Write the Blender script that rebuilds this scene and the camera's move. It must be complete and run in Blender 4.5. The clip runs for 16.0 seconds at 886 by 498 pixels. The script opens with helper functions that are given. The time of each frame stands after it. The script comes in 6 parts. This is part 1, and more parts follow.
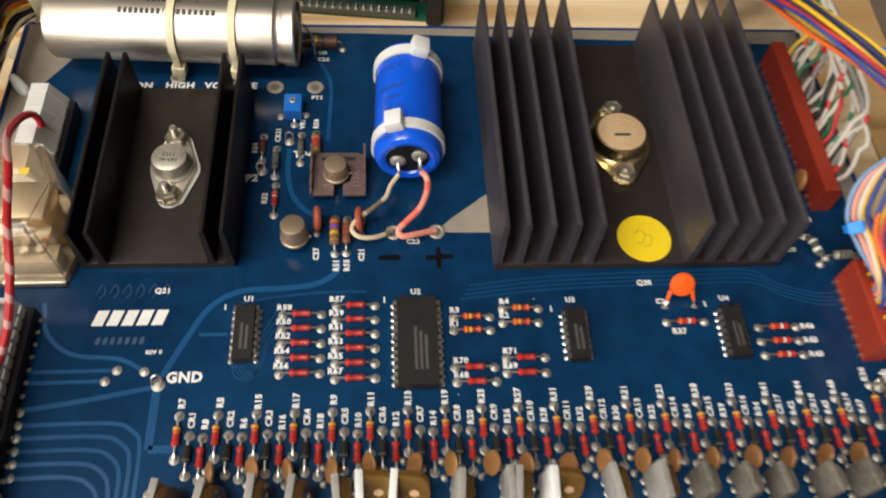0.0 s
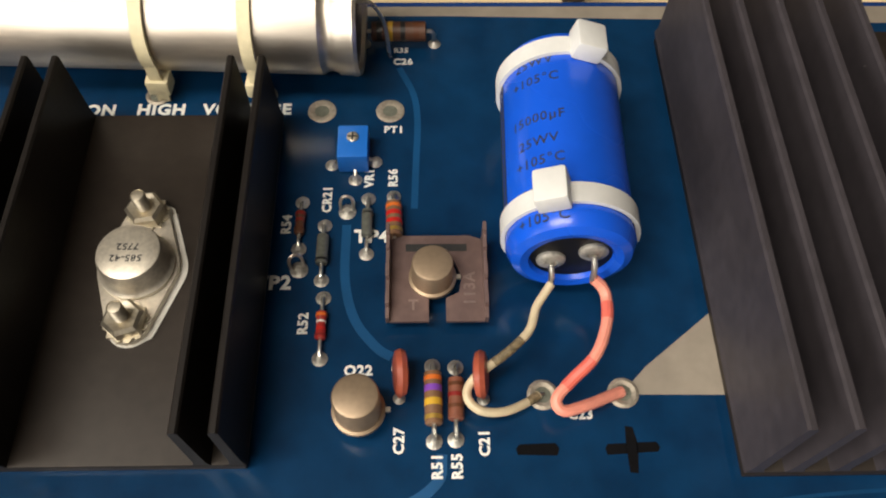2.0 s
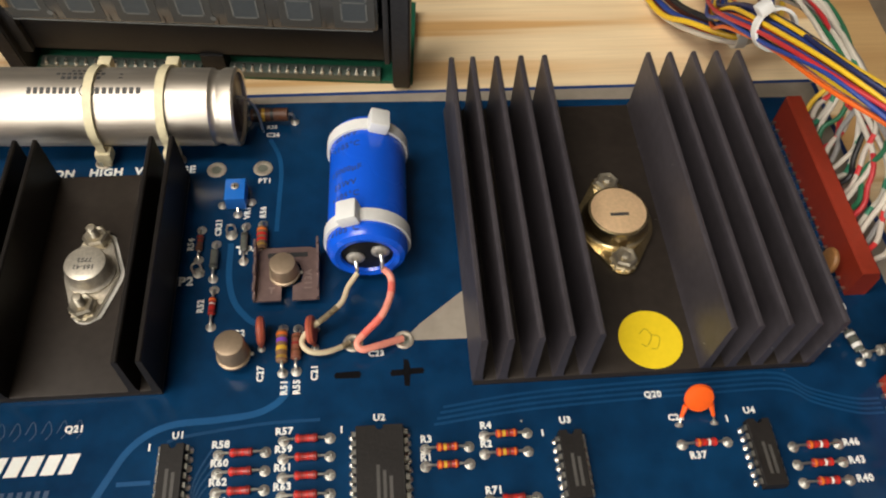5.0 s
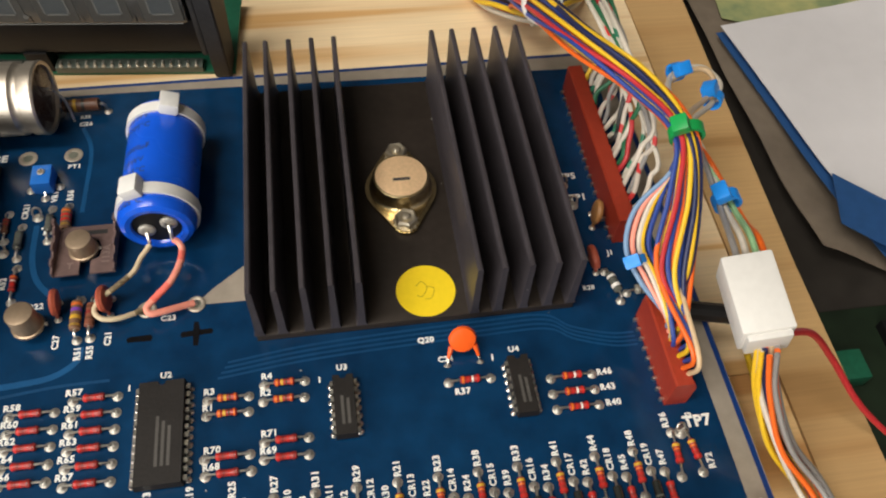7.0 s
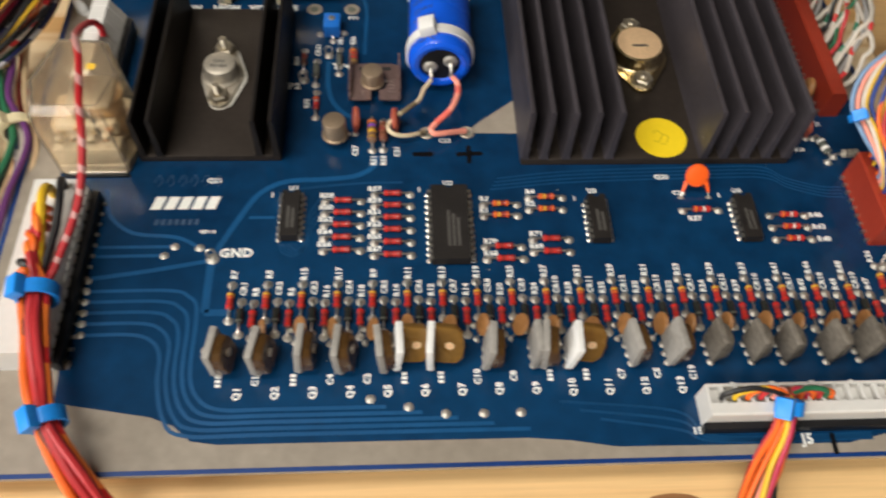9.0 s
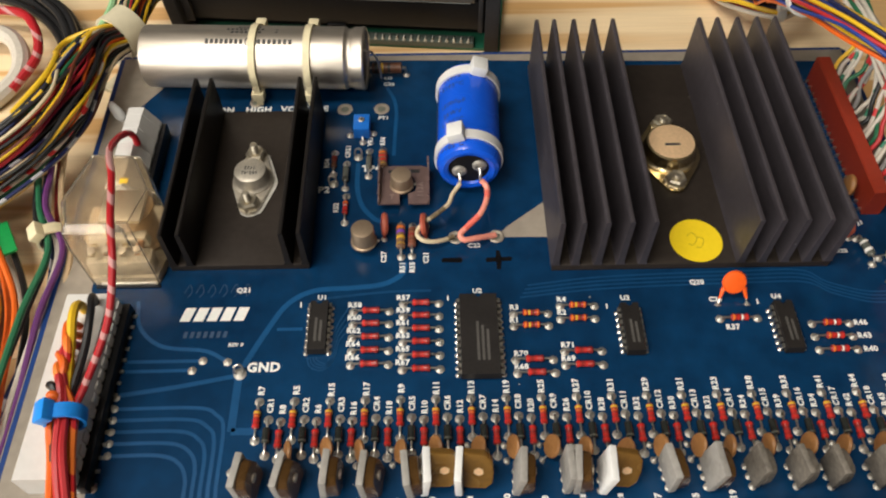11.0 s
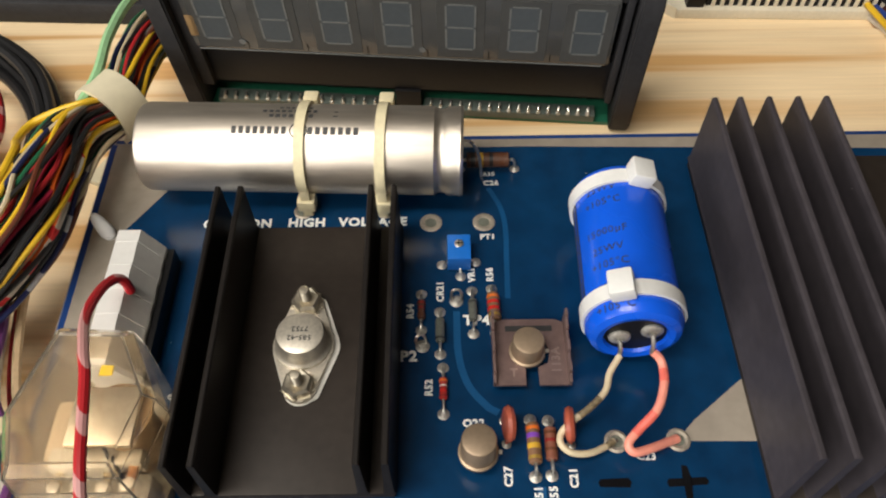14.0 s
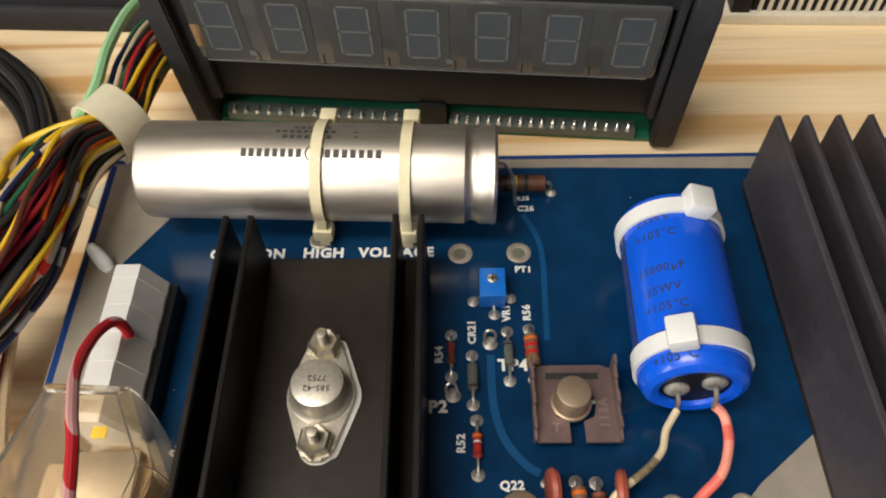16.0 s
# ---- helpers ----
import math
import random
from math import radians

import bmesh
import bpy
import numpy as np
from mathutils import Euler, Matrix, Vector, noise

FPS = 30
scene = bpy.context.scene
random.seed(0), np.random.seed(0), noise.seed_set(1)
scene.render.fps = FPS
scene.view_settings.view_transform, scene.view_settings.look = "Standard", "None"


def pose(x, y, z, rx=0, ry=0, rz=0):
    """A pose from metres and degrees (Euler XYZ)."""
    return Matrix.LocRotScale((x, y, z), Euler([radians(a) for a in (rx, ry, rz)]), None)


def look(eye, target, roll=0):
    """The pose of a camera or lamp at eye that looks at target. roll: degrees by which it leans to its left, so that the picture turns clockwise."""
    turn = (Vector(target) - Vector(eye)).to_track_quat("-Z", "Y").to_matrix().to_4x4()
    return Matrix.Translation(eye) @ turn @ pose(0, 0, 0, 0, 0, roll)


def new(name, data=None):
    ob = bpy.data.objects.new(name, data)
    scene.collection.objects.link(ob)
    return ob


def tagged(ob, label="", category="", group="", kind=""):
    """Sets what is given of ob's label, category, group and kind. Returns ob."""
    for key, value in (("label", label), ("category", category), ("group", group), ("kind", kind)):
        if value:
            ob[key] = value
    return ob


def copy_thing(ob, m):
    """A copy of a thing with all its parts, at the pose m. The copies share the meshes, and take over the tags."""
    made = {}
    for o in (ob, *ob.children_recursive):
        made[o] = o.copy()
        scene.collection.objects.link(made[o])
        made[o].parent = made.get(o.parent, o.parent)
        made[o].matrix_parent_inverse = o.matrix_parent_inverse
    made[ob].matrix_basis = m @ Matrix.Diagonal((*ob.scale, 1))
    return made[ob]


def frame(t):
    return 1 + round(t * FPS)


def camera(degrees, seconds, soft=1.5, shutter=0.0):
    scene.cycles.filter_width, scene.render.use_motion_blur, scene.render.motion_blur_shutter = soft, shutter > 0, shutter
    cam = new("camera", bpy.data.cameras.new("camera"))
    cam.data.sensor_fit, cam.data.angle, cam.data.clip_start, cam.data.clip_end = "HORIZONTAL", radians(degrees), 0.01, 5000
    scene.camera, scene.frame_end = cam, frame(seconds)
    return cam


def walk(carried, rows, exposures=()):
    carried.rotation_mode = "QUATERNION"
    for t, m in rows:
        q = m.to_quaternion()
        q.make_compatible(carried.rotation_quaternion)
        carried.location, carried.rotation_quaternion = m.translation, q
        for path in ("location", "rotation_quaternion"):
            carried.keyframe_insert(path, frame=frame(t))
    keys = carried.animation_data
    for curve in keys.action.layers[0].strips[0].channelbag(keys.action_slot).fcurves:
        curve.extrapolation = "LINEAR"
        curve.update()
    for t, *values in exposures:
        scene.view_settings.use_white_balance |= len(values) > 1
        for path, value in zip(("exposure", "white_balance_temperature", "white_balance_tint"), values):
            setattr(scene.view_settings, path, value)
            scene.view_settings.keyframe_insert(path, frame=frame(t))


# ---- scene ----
cam = camera(58.64, 16.0, soft=2.05, shutter=0.25)
PATH = [
    (0, (0.00144, -0.12172, 0.23738), (0.02067, 0.00738, 0.02415), 6.60),
    (0.5, (-0.00943, -0.06932, 0.18380), (0.00374, 0.05674, -0.03169), 4.34),
    (1, (-0.01308, -0.03660, 0.15482), (-0.00611, 0.08806, -0.06177), 1.93),
    (1.5, (-0.01726, -0.02472, 0.14725), (-0.01214, 0.09914, -0.06985), 1.60),
    (2, (-0.01610, -0.02047, 0.14318), (-0.01095, 0.10314, -0.07406), 1.65),
    (2.5, (-0.01738, -0.02090, 0.14342), (-0.01000, 0.10316, -0.07351), 2.46),
    (3, (-0.01503, -0.02836, 0.15746), (-0.00620, 0.09846, -0.05780), 2.83),
    (3.5, (-0.01151, -0.04453, 0.17292), (0.00163, 0.08544, -0.04024), 3.88),
    (3.7, (-0.00642, -0.04771, 0.17998), (0.00840, 0.08319, -0.03250), 4.19),
    (5.8, (0.02047, -0.10548, 0.22755), (0.04129, 0.03434, 0.02136), 4.52),
    (6, (0.02128, -0.11152, 0.23060), (0.04275, 0.02865, 0.02471), 4.97),
    (6.5, (0.03801, -0.11626, 0.23369), (0.06133, 0.02315, 0.02748), 4.37),
    (7, (0.07092, -0.10843, 0.22343), (0.10072, 0.02979, 0.01726), 4.53),
    (7.5, (0.07212, -0.12118, 0.22281), (0.10506, 0.01594, 0.01638), 5.42),
    (8, (0.05809, -0.14851, 0.21985), (0.08810, -0.01497, 0.01065), 5.70),
    (8.5, (0.04173, -0.16267, 0.21901), (0.06639, -0.03167, 0.00752), 5.67),
    (9, (-0.00553, -0.16926, 0.23134), (0.00845, -0.03615, 0.02019), 4.42),
    (9.2, (-0.01504, -0.16771, 0.23661), (-0.00881, -0.03358, 0.02573), 2.36),
    (11.3, (0.00551, -0.14400, 0.24383), (0.00791, 0.00169, 0.04069), -0.55),
    (11.5, (0.01167, -0.14292, 0.24782), (0.01707, 0.00331, 0.04512), -0.06),
    (12, (0.02691, -0.15343, 0.24405), (0.03990, -0.00756, 0.04143), 1.69),
    (12.5, (0.01160, -0.12924, 0.23294), (0.02627, 0.01758, 0.03113), 2.37),
    (13, (-0.01730, -0.08982, 0.21339), (-0.00788, 0.05909, 0.01280), 1.69),
    (13.5, (-0.02773, -0.06089, 0.19992), (-0.02353, 0.08724, -0.00142), 0.48),
    (14, (-0.03649, -0.04541, 0.18622), (-0.03653, 0.10034, -0.01690), -0.75),
    (14.5, (-0.04125, -0.03488, 0.18260), (-0.04455, 0.11017, -0.02100), -1.81),
    (15, (-0.04440, -0.02640, 0.17816), (-0.04821, 0.11904, -0.02514), -1.77),
    (15.5, (-0.04048, -0.02496, 0.17371), (-0.04458, 0.12078, -0.02937), -2.01),
    (16, (-0.04200, -0.02519, 0.17382), (-0.04512, 0.12044, -0.02936), -1.67),
]


walk(cam, [(t, look(eye, target, roll)) for t, eye, target, roll in PATH],
     ((0, 0.14, 6400, 10), (1.5, 0.18, 6650, 10), (3, 0.18, 6750, 10), (3.5, 0.18, 6700, 10), (6, 0.06, 6450, 10), (7, 0.14, 6500, 10), (8, 0.11, 6450, 10), (8.5, 0.02, 6450, 10), (9, 0.12, 6400, 10),
      (11.5, 0.06, 6500, 10), (12.5, 0.15, 6450, 10), (13.5, 0.14, 6400, 10), (15, 0.05, 6350, 10), (16, 0.05, 6350, 10)))

# ---- light and world ----
world = bpy.data.worlds.new("room_air")
scene.world = world
world.use_nodes = True
world.node_tree.nodes["Background"].inputs[0].default_value = (0.9, 0.95, 1.0, 1)
world.node_tree.nodes["Background"].inputs[1].default_value = 0.008


def unseen_lamp(x, y, z, sx, sy, watts, colour):
    data = bpy.data.lights.new("unseen_lamp", "AREA")
    data.shape, data.size, data.size_y, data.energy, data.color = "RECTANGLE", sx, sy, watts, colour
    ob = new("unseen_lamp", data)
    ob.matrix_basis = pose(x, y, z, 0, 0, 0)
    return ob


# unseen lamps: one over the bench, a second added behind the camera as fill
unseen_lamp(-0.80, -0.20, 1.66, 1.2, 0.3, 23, (1.0, 0.93, 0.83))
unseen_lamp(-0.70, -1.30, 1.66, 1.2, 0.4, 20, (1.0, 0.93, 0.83))
# wide low lamp standing in for the unseen bright side of the room
front = unseen_lamp(-2.1, -1.75, 1.0, 2.6, 1.0, 73, (1.0, 0.955, 0.89))
front.matrix_basis = look((-2.1, -1.75, 1.0), (0, 0, 0))

# ---- materials ----
MM = 0.001


def mat(name, colour, rough=0.5, metal=0.0, vary=0.12, scale=300.0, bump=0.0, coat=0.0, dark=None, spec=0.5, stretch=(1, 1, 1), trans=0.0, ior=1.45, specks=0.0):
    """Two scales of noise on colour and gloss, with a fine relief."""
    m = bpy.data.materials.new(name)
    m.use_nodes = True
    nt = m.node_tree
    b = nt.nodes["Principled BSDF"]
    tc = nt.nodes.new("ShaderNodeTexCoord")
    mp = nt.nodes.new("ShaderNodeMapping")
    mp.inputs["Scale"].default_value = stretch
    nt.links.new(tc.outputs["Object"], mp.inputs["Vector"])
    info = nt.nodes.new("ShaderNodeObjectInfo")
    off = nt.nodes.new("ShaderNodeVectorMath")
    off.operation = "ADD"
    nt.links.new(mp.outputs[0], off.inputs[0])
    nt.links.new(info.outputs["Random"], off.inputs[1])
    n1 = nt.nodes.new("ShaderNodeTexNoise")
    n1.inputs["Scale"].default_value, n1.inputs["Detail"].default_value = scale * 0.18, 3
    n2 = nt.nodes.new("ShaderNodeTexNoise")
    n2.inputs["Scale"].default_value, n2.inputs["Detail"].default_value = scale * 2.2, 5
    for n in (n1, n2):
        nt.links.new(off.outputs[0], n.inputs["Vector"])
    add = nt.nodes.new("ShaderNodeMath")
    add.operation = "ADD"
    nt.links.new(n1.outputs[0], add.inputs[0])
    nt.links.new(n2.outputs[0], add.inputs[1])
    ramp = nt.nodes.new("ShaderNodeMapRange")
    ramp.inputs["From Min"].default_value, ramp.inputs["From Max"].default_value = 0.65, 1.35
    nt.links.new(add.outputs[0], ramp.inputs["Value"])
    mix = nt.nodes.new("ShaderNodeMix")
    mix.data_type = "RGBA"
    lo = dark if dark else tuple(c * (1 - vary) for c in colour)
    hi = tuple(min(1, c * (1 + vary)) for c in colour)
    mix.inputs["A"].default_value, mix.inputs["B"].default_value = (*lo, 1), (*hi, 1)
    nt.links.new(ramp.outputs[0], mix.inputs["Factor"])
    colour_out = mix.outputs["Result"]
    if specks:
        # scattered grains of dust
        vo = nt.nodes.new("ShaderNodeTexVoronoi")
        vo.inputs["Scale"].default_value = specks
        nt.links.new(off.outputs[0], vo.inputs["Vector"])
        near = nt.nodes.new("ShaderNodeMath")
        near.operation = "LESS_THAN"
        near.inputs[1].default_value = 0.035
        nt.links.new(vo.outputs["Distance"], near.inputs[0])
        pick = nt.nodes.new("ShaderNodeMath")
        pick.operation = "GREATER_THAN"
        pick.inputs[1].default_value = 0.78
        sep = nt.nodes.new("ShaderNodeSeparateColor")
        nt.links.new(vo.outputs["Color"], sep.inputs[0])
        nt.links.new(sep.outputs[0], pick.inputs[0])
        both = nt.nodes.new("ShaderNodeMath")
        both.operation = "MULTIPLY"
        nt.links.new(near.outputs[0], both.inputs[0])
        nt.links.new(pick.outputs[0], both.inputs[1])
        dust = nt.nodes.new("ShaderNodeMix")
        dust.data_type = "RGBA"
        dust.inputs["B"].default_value = (0.34, 0.33, 0.31, 1)
        nt.links.new(both.outputs[0], dust.inputs["Factor"])
        nt.links.new(colour_out, dust.inputs["A"])
        colour_out = dust.outputs["Result"]
    nt.links.new(colour_out, b.inputs["Base Color"])
    rr = nt.nodes.new("ShaderNodeMapRange")
    rr.inputs["To Min"].default_value, rr.inputs["To Max"].default_value = max(0.02, rough - 0.08), min(1, rough + 0.1)
    nt.links.new(n1.outputs[0], rr.inputs["Value"])
    nt.links.new(rr.outputs[0], b.inputs["Roughness"])
    b.inputs["Metallic"].default_value = metal
    b.inputs["Specular IOR Level"].default_value = spec
    b.inputs["Coat Weight"].default_value = coat
    b.inputs["Coat Roughness"].default_value = 0.12
    b.inputs["Transmission Weight"].default_value = trans
    b.inputs["IOR"].default_value = ior
    if bump:
        bp = nt.nodes.new("ShaderNodeBump")
        bp.inputs["Strength"].default_value = bump
        bp.inputs["Distance"].default_value = 0.0004
        nt.links.new(n2.outputs[0], bp.inputs["Height"])
        nt.links.new(bp.outputs[0], b.inputs["Normal"])
    return m


def wood_mat(name, light, dark, band, turn=0.0):
    """Pine: wide bands of early and late wood, fine fibres along x."""
    m = bpy.data.materials.new(name)
    m.use_nodes = True
    nt = m.node_tree
    b = nt.nodes["Principled BSDF"]
    tc = nt.nodes.new("ShaderNodeTexCoord")
    mp = nt.nodes.new("ShaderNodeMapping")
    mp.inputs["Scale"].default_value = (1.6, band, 1)
    mp.inputs["Rotation"].default_value = (0, 0, turn)
    nt.links.new(tc.outputs["Object"], mp.inputs["Vector"])
    n1 = nt.nodes.new("ShaderNodeTexNoise")
    n1.inputs["Scale"].default_value, n1.inputs["Detail"].default_value, n1.inputs["Distortion"].default_value = 1.0, 2, 0.5
    nt.links.new(mp.outputs[0], n1.inputs["Vector"])
    r = nt.nodes.new("ShaderNodeValToRGB")
    r.color_ramp.elements[0].position, r.color_ramp.elements[0].color = 0.46, (*light, 1)
    r.color_ramp.elements[1].position, r.color_ramp.elements[1].color = 0.60, (*dark, 1)
    e = r.color_ramp.elements.new(0.54)
    e.color = (*[0.7 * a + 0.3 * c for a, c in zip(light, dark)], 1)
    nt.links.new(n1.outputs[0], r.inputs[0])
    mp2 = nt.nodes.new("ShaderNodeMapping")
    mp2.inputs["Scale"].default_value = (25, 900, 60)
    nt.links.new(tc.outputs["Object"], mp2.inputs["Vector"])
    n2 = nt.nodes.new("ShaderNodeTexNoise")
    n2.inputs["Scale"].default_value, n2.inputs["Detail"].default_value = 1.0, 4
    nt.links.new(mp2.outputs[0], n2.inputs["Vector"])
    mix = nt.nodes.new("ShaderNodeMix")
    mix.data_type, mix.blend_type = "RGBA", "MULTIPLY"
    mr = nt.nodes.new("ShaderNodeMapRange")
    mr.inputs["To Min"].default_value, mr.inputs["To Max"].default_value = 0.8, 1.12
    nt.links.new(n2.outputs[0], mr.inputs["Value"])
    mix.inputs["Factor"].default_value = 1.0
    nt.links.new(r.outputs[0], mix.inputs["A"])
    nt.links.new(mr.outputs[0], mix.inputs["B"])
    nt.links.new(mix.outputs["Result"], b.inputs["Base Color"])
    b.inputs["Roughness"].default_value = 0.5
    bp = nt.nodes.new("ShaderNodeBump")
    bp.inputs["Strength"].default_value, bp.inputs["Distance"].default_value = 0.15, 0.0003
    nt.links.new(n2.outputs[0], bp.inputs["Height"])
    nt.links.new(bp.outputs[0], b.inputs["Normal"])
    return m


def striped(name, base, stripe, period=9.0):
    """Wire insulation with a second colour in slanting dashes."""
    m = mat(name, base, 0.42)
    nt = m.node_tree
    b = nt.nodes["Principled BSDF"]
    tc = nt.nodes.new("ShaderNodeTexCoord")
    w = nt.nodes.new("ShaderNodeTexWave")
    w.bands_direction = "DIAGONAL"
    w.inputs["Scale"].default_value, w.inputs["Distortion"].default_value = 1000 / period / 3.0, 1.0
    nt.links.new(tc.outputs["Object"], w.inputs["Vector"])
    st = nt.nodes.new("ShaderNodeMath")
    st.operation = "GREATER_THAN"
    st.inputs[1].default_value = 0.80
    nt.links.new(w.outputs["Fac"], st.inputs[0])
    mix = nt.nodes.new("ShaderNodeMix")
    mix.data_type = "RGBA"
    mix.inputs["A"].default_value, mix.inputs["B"].default_value = (*base, 1), (*stripe, 1)
    nt.links.new(st.outputs[0], mix.inputs["Factor"])
    nt.links.new(mix.outputs["Result"], b.inputs["Base Color"])
    return m


M_MASK = mat("blue_solder_mask", (0.0030, 0.031, 0.086), 0.17, vary=0.3, scale=60, bump=0.03, spec=0.38, specks=110, dark=(0.0022, 0.021, 0.062))
M_TRACE = mat("mask_over_trace", (0.0055, 0.068, 0.185), 0.3, vary=0.15, scale=80)
M_FINE = mat("mask_over_fine_trace", (0.0040, 0.047, 0.128), 0.3, vary=0.15, scale=80)
M_EDGE = mat("mask_edge_strip", (0.005, 0.035, 0.16), 0.35, vary=0.15, scale=80)
M_FR4 = mat("bare_laminate", (0.27, 0.235, 0.19), 0.36, vary=0.16, scale=120, bump=0.08)
M_SILK = mat("white_silkscreen", (0.80, 0.81, 0.77), 0.55, vary=0.06, scale=500)
M_SOLDER = mat("solder", (0.48, 0.46, 0.41), 0.46, 0.7, vary=0.4, scale=900, bump=0.3)
M_EYELET = mat("dull_tinned_eyelet", (0.42, 0.37, 0.30), 0.5, 0.55, vary=0.35, scale=700, bump=0.2)
M_FLUX = mat("flux_ring", (0.20, 0.21, 0.17), 0.35, 0.3, vary=0.3, scale=900)
M_LEAD = mat("tinned_lead", (0.66, 0.64, 0.58), 0.28, 0.95, vary=0.2, scale=900)
M_ANOD = mat("black_anodised_aluminium", (0.047, 0.041, 0.047), 0.42, 0.12, vary=0.25, scale=160, bump=0.05, spec=0.65, specks=140)
# a darker black than the large sink's, for the channel sink's fins
M_CHANNEL = mat("darker_black_fins", (0.0125, 0.0105, 0.0095), 0.42, 0.0, vary=0.25, scale=160, bump=0.05, spec=0.22, specks=140)
M_BASE = mat("dark_brown_anodised_base", (0.027, 0.021, 0.017), 0.46, 0.1, vary=0.25, scale=160, bump=0.06, spec=0.3, specks=180)
M_CAN = mat("aluminium_can", (0.62, 0.56, 0.48), 0.43, 1.0, vary=0.22, scale=170, bump=0.10, stretch=(0.15, 1, 1))
M_NICKEL = mat("nickel_plate", (0.64, 0.59, 0.50), 0.42, 0.75, vary=0.22, scale=500, bump=0.04)
# warm tint: reflections on the regulator's top put into the colour
M_GOLD = mat("warm_tinted_nickel", (0.84, 0.58, 0.34), 0.45, 0.35, vary=0.12, scale=400)
M_TANCAN = mat("dull_tan_plated_can", (0.34, 0.255, 0.175), 0.40, 0.65, vary=0.12, scale=400)
M_BRASSY = mat("brassy_plated_flange", (0.60, 0.49, 0.29), 0.22, 1.0, vary=0.25, scale=300, bump=0.05)
M_TANBLOCK = mat("tan_moulded_block", (0.42, 0.33, 0.22), 0.45, vary=0.1)
M_STEEL = mat("zinc_steel", (0.68, 0.62, 0.50), 0.42, 1.0, vary=0.18, scale=700, bump=0.1)
M_MICA = mat("white_insulator_film", (0.70, 0.68, 0.62), 0.35, vary=0.08)
M_BLUECAP = mat("blue_plastic_sleeve", (0.005, 0.088, 0.64), 0.26, vary=0.06, scale=90, bump=0.02, coat=0.25)
M_TIE = mat("white_nylon", (0.66, 0.66, 0.64), 0.4, vary=0.05, scale=300, bump=0.04)
M_OLDTIE = mat("yellowed_nylon", (0.72, 0.64, 0.42), 0.42, vary=0.1, scale=300)
M_CLAMP = mat("natural_nylon_clamp", (0.62, 0.56, 0.40), 0.45, vary=0.08, scale=120)
M_BLACK = mat("black_plastic", (0.008, 0.008, 0.009), 0.42, vary=0.25, scale=250, bump=0.08, spec=0.3)
M_IC = mat("black_epoxy", (0.014, 0.012, 0.011), 0.5, vary=0.25, scale=500, bump=0.15, spec=0.35)
M_FRAME = mat("black_display_frame_plastic", (0.024, 0.024, 0.026), 0.55, vary=0.3, scale=250, bump=0.2, spec=0.35)
M_PRINT = mat("dark_print", (0.03, 0.03, 0.03), 0.5, vary=0.2)
M_GREYPRINT = mat("grey_ink", (0.05, 0.05, 0.05), 0.5, vary=0.2)
M_PALEINK = mat("pale_ink", (0.07, 0.066, 0.06), 0.5, vary=0.2)
M_MARKER = mat("black_marker_ink", (0.004, 0.004, 0.005), 0.5, vary=0.3, scale=700, spec=0.1)
M_REDBODY = mat("red_resistor_body", (0.34, 0.028, 0.022), 0.35, vary=0.15, scale=600, coat=0.2)
M_TAN = mat("tan_resistor_body", (0.20, 0.105, 0.055), 0.4, vary=0.15, scale=600, coat=0.2)
M_RUSTBODY = mat("rust_resistor_body", (0.21, 0.075, 0.045), 0.42, vary=0.2, scale=600)
M_BROWN = mat("brown_resistor_body", (0.10, 0.042, 0.022), 0.4, vary=0.2, scale=600)
B_RED = mat("band_red", (0.50, 0.020, 0.015), 0.35, vary=0.1)
B_DRED = mat("band_dark_red", (0.20, 0.016, 0.014), 0.35, vary=0.1)
B_ORANGE = mat("band_orange", (0.66, 0.15, 0.02), 0.35, vary=0.1)
B_YELLOW = mat("band_yellow", (0.60, 0.36, 0.035), 0.35, vary=0.1)
B_VIOLET = mat("band_violet", (0.20, 0.06, 0.42), 0.35, vary=0.1)
B_BROWN = mat("band_brown", (0.10, 0.035, 0.015), 0.35, vary=0.1)
B_BLACK = mat("band_black", (0.012, 0.012, 0.012), 0.35, vary=0.1)
B_WHITE = mat("band_white", (0.75, 0.73, 0.68), 0.35, vary=0.1)
B_GOLD = mat("band_gold", (0.55, 0.36, 0.08), 0.3, 0.6, vary=0.1)
M_DIODE = mat("dark_glass_diode", (0.020, 0.022, 0.020), 0.18, vary=0.3, scale=700, coat=0.4)
M_GREYGLASS = mat("grey_glass_diode", (0.10, 0.105, 0.09), 0.18, vary=0.3, scale=700, coat=0.4)
M_DISC = mat("orange_disc_ceramic", (0.82, 0.11, 0.012), 0.35, vary=0.08, scale=300, coat=0.3)
M_REDDISC = mat("red_brown_disc", (0.36, 0.080, 0.045), 0.4, vary=0.15, scale=300)
M_TANDISC = mat("tan_disc_ceramic", (0.34, 0.16, 0.055), 0.45, vary=0.18, scale=400)
M_QTAB = mat("grey_device_case", (0.30, 0.285, 0.26), 0.5, vary=0.2, scale=250, bump=0.1)
M_QDIRTY = mat("dull_grey_device_case", (0.145, 0.128, 0.105), 0.55, vary=0.45, scale=300, bump=0.2)
M_QWHITE = mat("white_device_case", (0.74, 0.74, 0.72), 0.45, vary=0.08, scale=250)
M_QBROWN = mat("brown_moulding", (0.085, 0.043, 0.013), 0.25, vary=0.2, scale=250, coat=0.2)
M_QOLIVE = mat("olive_brown_moulding", (0.150, 0.078, 0.016), 0.25, vary=0.2, scale=250, coat=0.2)
M_TRIM = mat("blue_trimmer", (0.012, 0.16, 0.62), 0.35, vary=0.06)
